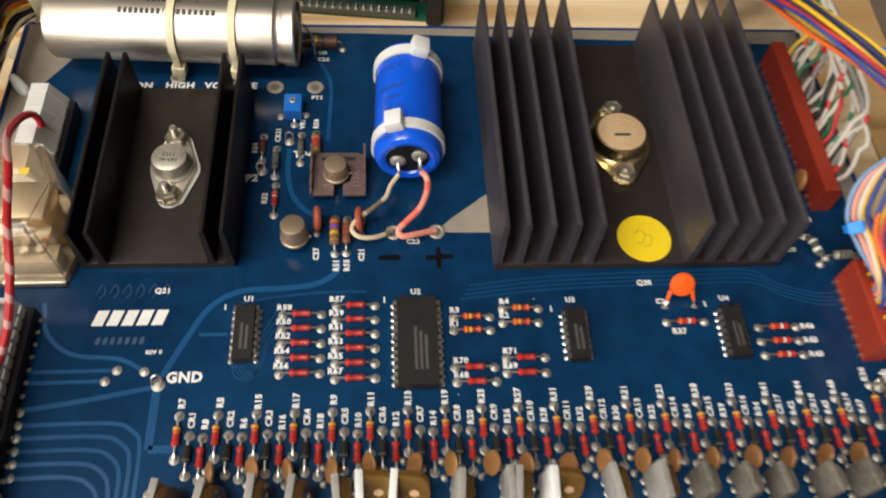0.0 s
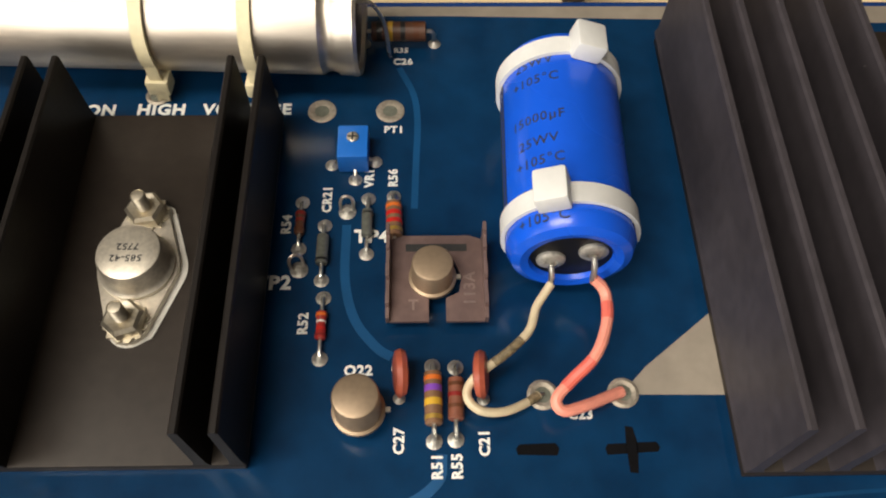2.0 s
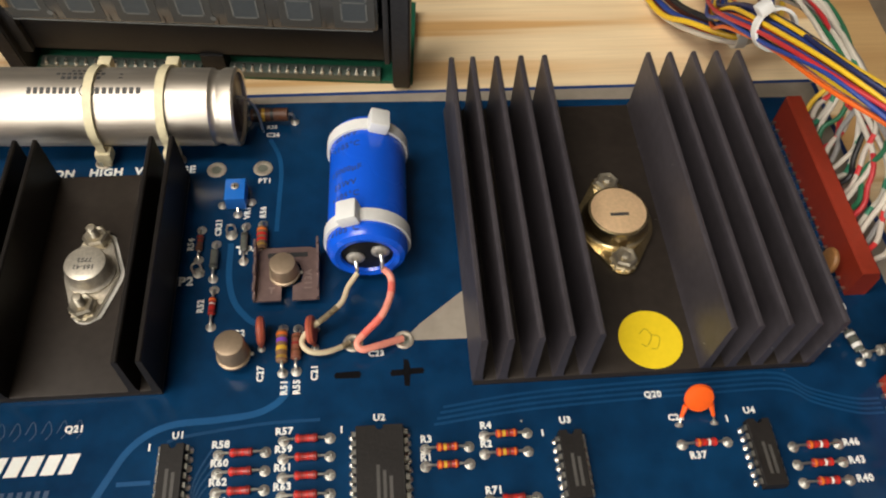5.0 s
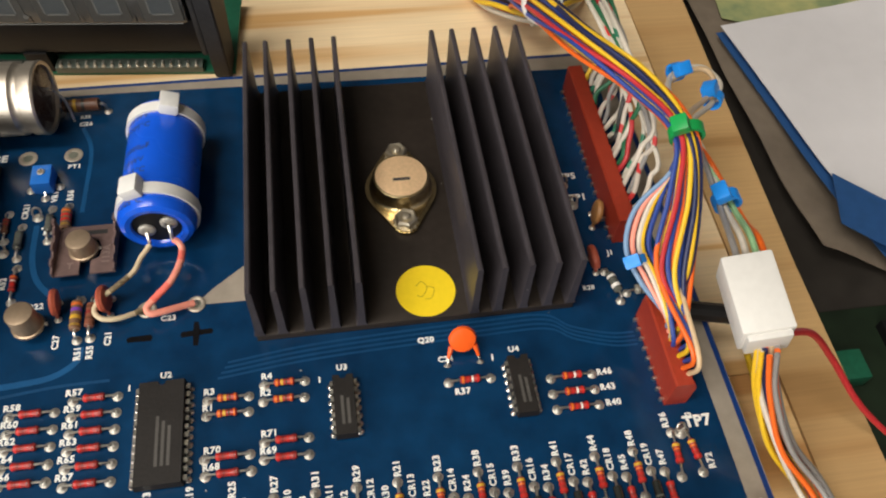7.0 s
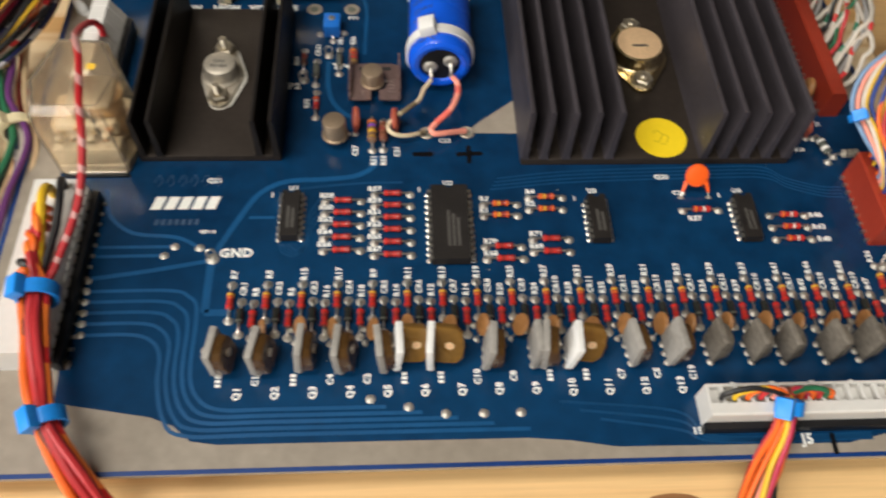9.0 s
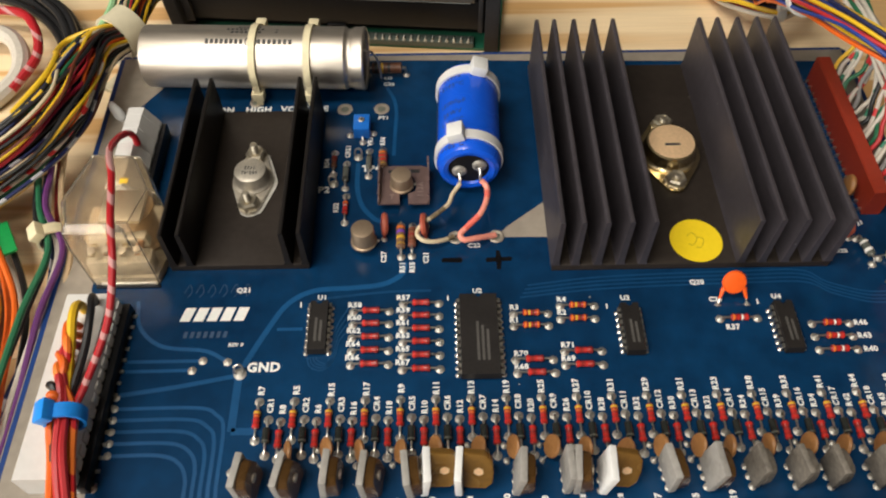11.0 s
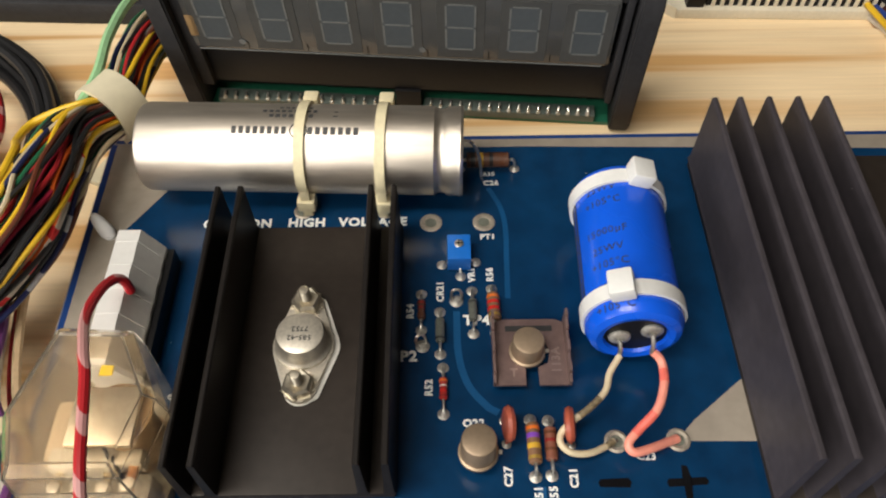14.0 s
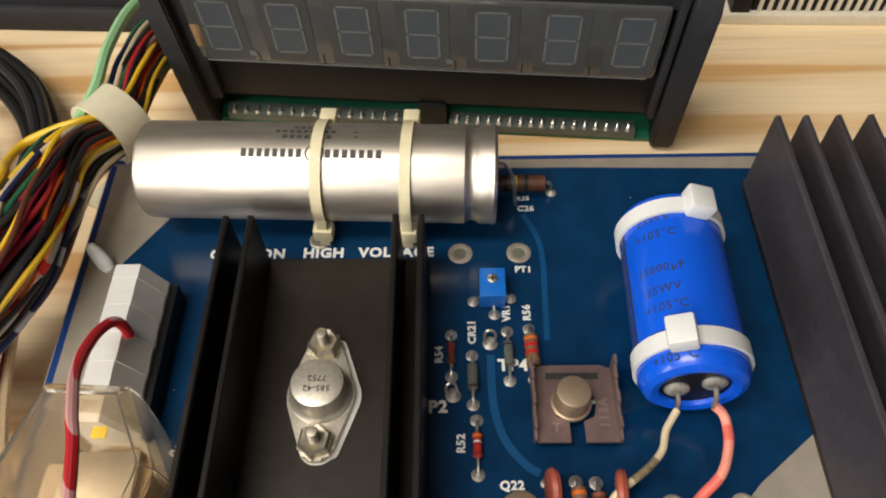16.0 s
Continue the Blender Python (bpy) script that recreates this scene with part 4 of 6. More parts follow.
def sink(x0, x1, y0, y1, fins, height, thick, base, label, finish):
    ob = thing("heat_sink", P((x0 + x1) / 2, (y0 + y1) / 2, 0.1), label, "heat sink", "heat sinks")
    cx, w, l = (x0 + x1) / 2, (x1 - x0) / 2, (y1 - y0) / 2
    part("base_plate", box(-w, -l, 0, w, l, base, 0.3), M_BASE, ob)
    for f in fins:
        bm = bmesh.new()
        # tapered fin with a rounded root and a thin top
        prof = [(-thick * 0.75, base - 0.1), (thick * 0.75, base - 0.1), (thick * 0.5, base + 1.6), (thick * 0.36, height - 0.5), (thick * 0.2, height), (-thick * 0.2, height), (-thick * 0.36, height - 0.5), (-thick * 0.5, base + 1.6)]
        bm_prism(bm, prof, -l, l)
        bm.transform(Matrix(((1, 0, 0, f - cx), (0, 0, 1, 0), (0, 1, 0, 0), (0, 0, 0, 1))))
        part("fin", bm, finish, ob, smooth=20)
    return ob


sink(40.2, 142.0, 13.2, 119.3, (41.4, 48.6, 56.8, 65.0, 73.1, 109.1, 116.7, 125.0, 133.1, 140.8), 28.8, 2.4, 3.4, "large black anodised heat sink with ten tall fins", M_ANOD)
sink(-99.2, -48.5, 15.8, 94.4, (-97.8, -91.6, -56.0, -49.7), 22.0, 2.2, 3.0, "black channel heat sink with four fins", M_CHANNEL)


def can_device(x, y, z, hole, r_mid, r_end, can_r, can_h, can_mat, flange_mat, lines, label, mica, rz=0.0):
    ob = thing("metal_can_transistor", P(x, y, z, rz), label, "transistor")
    if mica:
        bm = prism([(px * 1.05 + (1.0 if px > 3 else 0.1), py * 1.02) for px, py in rhomb(hole, r_mid, r_end)], 0, 0.25)
        part("insulator_film", bm, M_MICA, ob, "white insulating film under the flange", smooth=0)
    bm = prism(rhomb(hole, r_mid, r_end), 0.3, 1.9)
    bmesh.ops.bevel(bm, geom=[e for e in bm.edges if all(v.co.z > 1.8 for v in e.verts)], offset=0.3, segments=2, affect="EDGES")
    part("flange", bm, flange_mat, ob)
    part("can", lathe([(0, 1.9), (can_r + 1.1, 1.9), (can_r + 1.1, 2.7), (can_r + 0.5, 3.1), (can_r + 0.1, 3.8), (can_r, can_h - 1.0), (can_r - 0.3, can_h - 0.3), (can_r - 1.1, can_h), (0, can_h + 0.05)], seg=36), flange_mat, ob)
    part("can_top", lathe([(0, can_h), (can_r - 1.0, can_h), (can_r - 1.3, can_h + 0.12), (0, can_h + 0.14)], seg=36), can_mat, ob)
    for k, s in enumerate(lines):
        o = part("marking", text_bm(s, 2.0), M_GREYPRINT, ob, smooth=0) if s else part("marking", box(-3, -0.6, 0, 3, 0.6, 0.03), M_GREYPRINT, ob, smooth=0)
        o.matrix_basis = P(0, -1.6 + 2.5 * k, can_h + 0.16, 180)
    for s in (-1, 1):
        bolt(ob, 0, s * hole, 1.9, 6.8 if mica else 3.8)
    return ob


random.seed(7)
can_device(-73.2, 54.6, 3.1, 12.2, 7.9, 4.0, 6.3, 8.4, M_NICKEL, M_NICKEL, ("585-42", "7752"), "metal can power transistor on the channel heat sink", True)
# only the can's top is tinted, for warm reflections of wood and ceiling
can_device(91.5, 65.4, 3.5, 15.05, 12.6, 4.6, 10.0, 8.6, M_GOLD, M_BRASSY, ("",), "large warm-toned metal can regulator on the heat sink", False)
st = thing("round_sticker", P(94.7, 23.4, 3.55), "round yellow paper sticker on the heat sink base", "sticker")
part("paper_disc", lathe([(0, 0), (9.7, 0), (9.7, 0.12), (0, 0.12)], seg=48), M_YELLOW, st, smooth=0)
bm = bmesh.new()
bm_ribbon(bm, [(-3, 2), (-1, 3.5), (0.5, 1.0), (-1.5, -2.2), (-3.0, -1.5)], 0.35, 0.12, 0.16)
bm_ribbon(bm, [(0.5, 1.5), (2.8, 0.5), (1.5, -3), (-0.5, -3.2)], 0.35, 0.12, 0.16)
part("pen_scribble", bm, mat("faint_pen", (0.50, 0.36, 0.01), 0.5), st, smooth=0)


# ---- the two electrolytic capacitors ----
def band_ring(bm, r, w, t, a0=0, a1=360, seg=40):
    """A flat strap round the x axis from angle a0 to a1, in degrees from the top."""
    rows = []
    n = max(3, int(seg * (a1 - a0) / 360))
    for k in range(n + 1):
        a = radians(a0 + (a1 - a0) * k / n)
        c, s = math.cos(a), math.sin(a)
        rows.append([bm.verts.new((x, rr * s, rr * c)) for x, rr in ((-w / 2, r), (-w / 2, r + t), (w / 2, r + t), (w / 2, r))])
    for p, q in zip(rows, rows[1:]):
        for k in range(4):
            bm.faces.new((p[k], p[(k + 1) % 4], q[(k + 1) % 4], q[k]))
    bm.faces.new(rows[0])
    bm.faces.new(list(reversed(rows[-1])))
    return bm


can = thing("can_capacitor", P(-79, 114.4, 15.2, -2.3), "long silver aluminium can capacitor lying on the board", "capacitor")
R = 13.0
part("can", lathe([(0, -44.2), (R - 1.6, -44.2), (R - 0.5, -43.8), (R, -42.8), (R, 40.5), (R - 0.7, 41.4), (R - 0.9, 42.4), (R - 0.7, 43.4), (R, 44.4), (R, 47.2), (R + 0.25, 48), (R - 0.2, 48.8), (R - 1.3, 48.6), (R - 1.6, 47.6)], (0, 0, 0), "x", 64), M_CAN, can, "brushed silver can")
part("end_disc", lathe([(0, 47.0), (R - 1.4, 47.0), (R - 1.4, 47.6), (0, 47.6)], (0, 0, 0), "x", 40), M_BROWN, can)
part("terminal", tube([(47.4, 1.5, 3), (51, 1.8, 2.0), (53.5, 2, -4), (54.5, 0, -12.5)], 0.5, seg=8), M_LEAD, can)
# the maker's lettering as bars, upside down on the upper face
for x, y, w, h, n in ((12.8, -4.6, 15.0, 2.3, 7), (-8.0, -4.6, 16.0, 2.3, 8), (0.5, 0.4, 13, 1.3, 7), (0.0, 2.4, 16, 1.1, 9), (1.5, 4.2, 10, 0.9, 6), (13.0, 0.4, 1.8, 0.4, 1), (13.0, 2.2, 1.8, 0.4, 1)):
    for k in range(n):
        bm = box(x - w / 2 + k * w / n, y - h / 2, 0, x - w / 2 + (k + 0.66) * w / n, y + h / 2, 0.03)
        part("printed_bar", wrap_round(bm, R + 0.02, "x"), M_GREYPRINT, can, smooth=0)
bm = bmesh.new()
for k in range(28):
    a, b = 2 * math.pi * k / 28, 2 * math.pi * (k + 1) / 28
    bm_prism(bm, [(2.7 + r * math.cos(t), -4.6 + r * math.sin(t)) for r, t in ((2.5, a), (2.5, b), (2.1, b), (2.1, a))], 0, 0.03)
part("printed_ring", wrap_round(bm, R + 0.02, "x"), M_GREYPRINT, can, smooth=0)

for x, y in ((-75.9, 114.2), (-53.4, 113.3)):
    tie = thing("cable_tie", P(x, y, 15.2, -3), "yellowed nylon cable tie round the silver capacitor", "cable tie", "ties on the silver capacitor")
    part("strap", band_ring(bmesh.new(), R + 0.1, 2.8, 0.9, -104, 200, 64), M_OLDTIE, tie)
    part("upper_lock", box(-2.2, 11.2, 5.0, 2.2, 15.6, 9.4, 0.6, m=Matrix.Rotation(radians(-6), 4, "X")), M_OLDTIE, tie)
    part("lower_lock", box(-2.6, -14.2, -12.2, 2.6, -9.6, -8.0, 0.6), M_OLDTIE, tie)
    part("down_strap", box(-1.4, -13.4, -15.0, 1.4, -12.5, -2.6, 0.2), M_OLDTIE, tie)

cap = thing("blue_capacitor", P(11.6, 74, 14.2, -1.5), "large bright blue electrolytic capacitor lying on the board", "capacitor")
BR = 12.3
part("sleeve", lathe([(BR - 4.6, -22.6), (BR - 4.2, -23.6), (BR - 2.6, -24.0), (BR - 1.0, -23.2), (BR, -21.2), (BR, -19.5), (BR - 0.35, -17.5), (BR, -15.5), (BR, 20.5), (BR - 0.5, 22.4), (BR - 2, 23.6), (BR - 4, 23.8), (0, 23.6)], (0, 0, 0), "y", 64, capped=False), M_BLUECAP, cap, "shrunk blue sleeve")
part("end_disc", lathe([(0, -22.4), (BR - 3.4, -22.4), (BR - 3.4, -21), (0, -21)], (0, 0, 0), "y", 40), M_BLACK, cap, "black end disc")
o = part("dark_stripe", wrap_round(box(-18, -1.6, 0, 18, 1.6, 0.06), BR + 0.03, "y"), M_PRINT, cap, smooth=0)
o.matrix_basis = pose(0, 0, 0, 0, -84, 0)
for k, (s, a, y) in enumerate((("15000\u00b5F", 33, 1.5), ("25WV", 33, -4), ("+105\u00b0C", 33, -8.5), ("15000\u00b5F", 33, -15.2), ("+105\u00b0C", 33, -21.0), ("25WV", 33, 15.5), ("+105\u00b0C", 33, 11.0))):
    bm = text_bm(s, 3.0, weight=0.004)
    bm.transform(Matrix.Rotation(radians(-90), 4, "Z"))
    bm.transform(Matrix.Translation((y, 0, 0)))
    o = part("printed_rating", wrap_round(bm, BR + 0.03, "y"), M_PRINT, cap, smooth=0)
    o.matrix_basis = pose(0, 0, 0, 0, -a, 0)
for x, z in ((-3.6, -1.8), (4.0, 1.4)):
    t = part("terminal", lathe([(0, -23.0), (1.0, -23.1), (1.3, -23.4), (2.3, -23.3), (2.8, -22.9), (2.9, -22.2), (0, -22.2)], (x, 0, z), "y", 16), M_SOLDER, cap)
    part("tag", tube([(x, -23.6, z), (x + 0.3, -25.2, z - 2.0), (x + 0.2, -26.2, z - 4.5)], 0.62, seg=8), M_LEAD, cap)

for y, hx in ((57.0, -4.2), (92.2, 3.6)):
    tie = thing("cable_tie", P(11.6 - (74 - y) * 0.026, y, 14.2, 90 - 1.5), "wide white nylon cable tie round the blue capacitor", "cable tie", "ties on the blue capacitor")
    part("strap", band_ring(bmesh.new(), BR + 0.1, 4.2, 0.8), M_TIE, tie)
    bm = box(-3.5, -3.0, -0.4, 3.5, 3.3, 4.2, 0.8)
    ang = math.asin(max(-1, min(1, hx / BR)))
    o = part("lock_head", bm, M_TIE, tie)
    o.matrix_basis = pose(0, 0, 0, math.degrees(ang), 0, 0) @ P(0, 0, BR + 0.3)


def wire(name, colour, pts, r, label, ends=None, patches=()):
    """patches: name, first and last step along the wire, and material of a differently coloured stretch."""
    ob = thing(name, P(0, 0, 0), label, "wire", "loose wires")
    for kind, i, j, material in patches:
        part(kind, tube(spline(pts, 6)[i:j], r * 1.05, seg=10, steps=0), material, ob)
    part("insulation", tube(pts, r, seg=10, steps=6), WIRE[colour], ob)
    if ends:
        part("bare_end", tube(ends, r * 0.6, seg=8, steps=3), M_LEAD, ob)
    return ob


wire("wire", "cream", [(7.6, 48, 9), (6.6, 46.6, 8.6), (4.6, 43.6, 8), (3.0, 39.0, 8), (-0.8, 35.0, 8), (-5.5, 31.7, 7), (-8.4, 29.4, 5.5), (-8.8, 26.7, 5), (-6.3, 24.6, 4.5), (-1.8, 24.8, 3.6), (3.0, 27.3, 2), (4.6, 28.6, 1.4)], 0.85, "off-white wire from the blue capacitor to the board",
     [(4.0, 28.6, 1.7), (5.6, 29, 0.6)], (("scorch_mark", 21, 29, M_SCORCH), ("scorch_mark", 59, 66, M_SCORCH)))
wire("wire", "pink", [(15.5, 48, 11), (17.2, 46.8, 9.8), (17.9, 44.6, 9), (17.3, 39.6, 9), (14.7, 33.6, 8.5), (10.1, 29.4, 6.8), (7.2, 26.2, 6), (8.4, 24.2, 5.3), (13.0, 25.6, 4.2), (18.0, 28.0, 2.2), (20.4, 29.1, 1.2)], 1.1, "salmon pink wire from the blue capacitor to the board",
     [(20.2, 29.2, 1.4), (21.2, 29.2, 0.4)], (("red_stretch", 13, 18, M_PINKRED), ("red_stretch", 25, 33, M_PINKRED)))

# ---- small parts round the regulator ----
r35 = axial("resistor", 17.0, 13.0, 4.6, M_BROWN, [(-4.6, B_BLACK, 1.4), (-2.0, B_YELLOW, 1.2), (1.0, B_BLACK, 1.2), (4.2, B_BROWN, 1.6)], "fat brown resistor beside the silver capacitor", "resistor", z=4.4, dumbbell=False, lead_r=0.5)
r35.matrix_basis = P(-22.4, 118.6, 0.06, 0)
r54 = axial("resistor", 11.5, 5.8, 2.2, M_BROWN, [(2.0, B_DRED, 0.8), (0.5, B_DRED, 0.8), (-1.6, B_BROWN, 0.6)], "dark red-brown resistor near the trimmer", "resistor")
r54.matrix_basis = P(-42.7, 66.8, 0.06, 90)
cr21 = axial("diode", 13.0, 6.8, 2.6, M_GREYGLASS, [(-2.6, B_BLACK, 0.6)], "greenish grey glass diode", "diode", dumbbell=False)
cr21.matrix_basis = P(-37.6, 60.2, 0.06, 90)
vr1 = axial("diode", 13.6, 6.4, 2.4, M_GREYGLASS, [(2.2, B_BLACK, 0.5)], "grey glass zener diode", "diode", dumbbell=False)
vr1.matrix_basis = P(-28.6, 66.6, 0.06, 90)
r52 = axial("resistor", 13.0, 6.0, 2.2, M_REDBODY, [(2.1, B_ORANGE, 0.7), (0.7, B_WHITE, 0.5), (-0.8, B_RED, 0.8), (-2.2, B_DRED, 0.6)], "small red resistor near the trimmer", "resistor")
r52.matrix_basis = P(-36.9, 43.2, 0.06, 90)
r56 = axial("resistor", 14.0, 8.6, 3.4, M_TAN, [(3.0, B_ORANGE, 0.9), (1.2, B_RED, 1.1), (-0.8, B_RED, 1.1), (-2.8, B_GOLD, 0.9)], "tan resistor with orange and red bands", "resistor", dumbbell=False, lead_r=0.45)
r56.matrix_basis = P(-22.9, 67.0, 0.06, 92)
r51 = axial("resistor", 14.6, 10.0, 3.3, M_TAN, [(3.6, B_ORANGE, 1.0), (1.6, B_VIOLET, 1.3), (-1.0, B_YELLOW, 1.4), (-3.8, B_GOLD, 0.9)], "tan resistor with violet and yellow bands", "resistor", z=3.2, dumbbell=False, lead_r=0.45)
r51.matrix_basis = P(-15.1, 27.6, 0.06, 91)
r55 = axial("resistor", 14.0, 8.0, 3.0, M_RUSTBODY, [(2.6, B_BROWN, 0.8), (0.6, B_DRED, 0.9), (-1.6, B_BROWN, 0.8)], "reddish brown resistor beside a banded one", "resistor", z=2.6, dumbbell=False, lead_r=0.45)
r55.matrix_basis = P(-10.9, 27.6, 0.06, 89)

pot = thing("trimmer", P(-32.0, 84.6, 0.06), "small square blue trimmer potentiometer", "trimmer")
part("body", box(-3.3, -4.2, 0.3, 3.3, 4.4, 6.0, 0.35), M_TRIM, pot)
part("screw", lathe([(0, 6.0), (1.3, 6.0), (1.3, 6.4), (1.1, 6.5), (0, 6.5)], (0, 1.0, 0), "z", 16), M_STEEL, pot, "slotted brass screw")
part("slot", box(-1.1, 0.8, 6.49, 1.1, 1.2, 6.53), M_PRINT, pot, smooth=0)
part("slot", box(-0.2, -0.1, 6.49, 0.2, 2.1, 6.54), M_PRINT, pot, smooth=0)
for x, y in ((-4.9, -2.2), (4.7, -1.4), (0.4, -6.2)):
    part("leg", tube([(x * 0.6, y * 0.6, 1.2), (x, y, 0)], 0.4, seg=6, steps=0), M_LEAD, pot)
    j = part("solder_joint", pad_mesh(1.5, 1.0), M_SOLDER, pot)
    j.matrix_basis = P(x, y, 0.05)


def test_point(x, y, rz=0.0):
    ob = thing("test_point", P(x, y, 0.06, rz), "bent wire loop test point soldered to the board", "test point", "test points")
    part("loop", tube([(-1.1, 0, 0.3), (-1.4, 0.9, 2.0), (-0.8, 1.7, 3.2), (0.8, 1.7, 3.2), (1.4, 0.9, 2.0), (1.1, 0, 0.3)], 0.36, seg=8, steps=4), M_LEAD, ob)
    part("solder_joint", pad_mesh(1.9, 1.0), M_SOLDER, ob)


test_point(-33.0, 70.2)
test_point(-42.3, 56.2, 30)
test_point(164.4, -33.2, 10)
test_point(-68.7, -26.5, 20)
test_point(151.0, 64.0, 0)
test_point(152.5, 54.5, 0)

sk = thing("clip_heat_sink", P(-14.2, 52.4, 0.1), "bronze sheet-metal clip heat sink with bent serrated wings", "heat sink")
outline = [(-9.6, -9.6), (-1.6, -9.6), (-1.6, -4.6), (-4.4, -3.4), (-5.0, 0), (-3.6, 3.6), (0, 5.0), (3.6, 3.6), (5.0, 0), (4.4, -3.4), (1.8, -4.6), (1.8, -9.6), (9.6, -9.6), (9.6, 8.6), (6.8, 9.6), (-6.8, 9.6), (-9.6, 8.6)]
part("sheet", prism(outline, 3.0, 3.7), M_SINK, sk, smooth=0)
for s in (-1, 1):
    pts = [(-9.6, 3.0), (9.4, 3.0), (9.4, 9.6), (7.4, 9.6), (7.2, 8.2), (4.4, 8.0), (4.2, 7.0), (1.4, 6.8), (1.2, 7.8), (-1.6, 7.6), (-1.9, 6.2), (-4.6, 6.0), (-4.8, 7.0), (-7.2, 6.8), (-7.4, 5.4), (-9.6, 5.2)]
    bm = prism(pts, -0.35, 0.35)
    bm.transform(Matrix(((0, 0, 1, 9.6 * s), (1, 0, 0, 0), (0, 1, 0, 0), (0, 0, 0, 1))))
    part("wing", bm, M_SINK, sk, smooth=0)
part("slot", box(-6.2, 5.9, 3.65, 6.2, 7.6, 3.76), M_PRINT, sk, smooth=0)
M_STAMP = mat("scratched_bronze", (0.36, 0.27, 0.25), 0.35, 0.6)
for mark, x, y, rz in (("T", -4.6, -6.2, 0), ("113A", 6.6, -2.6, 90)):
    o = part("stamped_mark", text_bm(mark, 3.2), M_STAMP, sk, smooth=0)
    o.matrix_basis = P(x, y, 3.72, rz)
part("foot", box(-7.5, -6, 0, -6.5, 6, 3.1), M_SINK, sk, smooth=0)
part("foot", box(6.5, -6, 0, 7.5, 6, 3.1), M_SINK, sk, smooth=0)


def small_can(x, y, r, h, z0, label):
    ob = thing("small_can_transistor", P(x, y, z0), label, "transistor", "small can transistors")
    part("can", lathe([(0, 0.5), (r + 0.65, 0.5), (r + 0.65, 1.3), (r + 0.1, 1.5), (r, 2.0), (r, h - 0.6), (r - 0.25, h - 0.15), (r - 0.8, h), (0, h + 0.05)], seg=32), M_TANCAN, ob)
    part("tab", box(r + 0.3, -0.4, 0.55, r + 1.5, 0.4, 1.2), M_NICKEL, ob)
    for a in (90, 210, 330):
        part("leg", tube([(2 * math.cos(radians(a)), 2 * math.sin(radians(a)), 0.6), (2.1 * math.cos(radians(a)), 2.1 * math.sin(radians(a)), -z0)], 0.25, seg=6, steps=0), M_LEAD, ob)


small_can(-15.0, 52.4, 4.1, 7.0, 3.0, "small metal can transistor clipped in a bronze heat sink")
small_can(-28.7, 25.2, 4.25, 8.8, 3.2, "small metal can transistor on three legs")

# parts beside the large heat sink
c28 = axial("resistor", 12.0, 7.0, 3.0, M_GREYGLASS, [(2, B_WHITE, 1.0), (-1.5, B_WHITE, 1.4)], "pale wire-wound resistor leaning beside the heat sink", "resistor", z=3.0, dumbbell=False)
c28.matrix_basis = P(157.5, 19.5, 0.06, 102)
copy_thing(rd, P(153.2, 28.5, 0.06, 95, -10))
td2 = disc_cap("disc_capacitor", 9.0, 2.6, M_TANDISC, "tan disc capacitor between heat sink and connector", "red disc capacitors", 6.0, 1.2)
td2.matrix_basis = P(157.5, 47, 0.06, 78, 8)
d2 = axial("diode", 11.5, 6.0, 3.4, M_NICKEL, [(-1.6, B_BLACK, 0.5), (0.2, B_BLACK, 0.4), (1.6, B_BLACK, 0.4)], "bright ribbed metal inductor beside the red connector", "inductor", dumbbell=False)
d2.matrix_basis = P(167.4, 16.6, 0.06, 3)


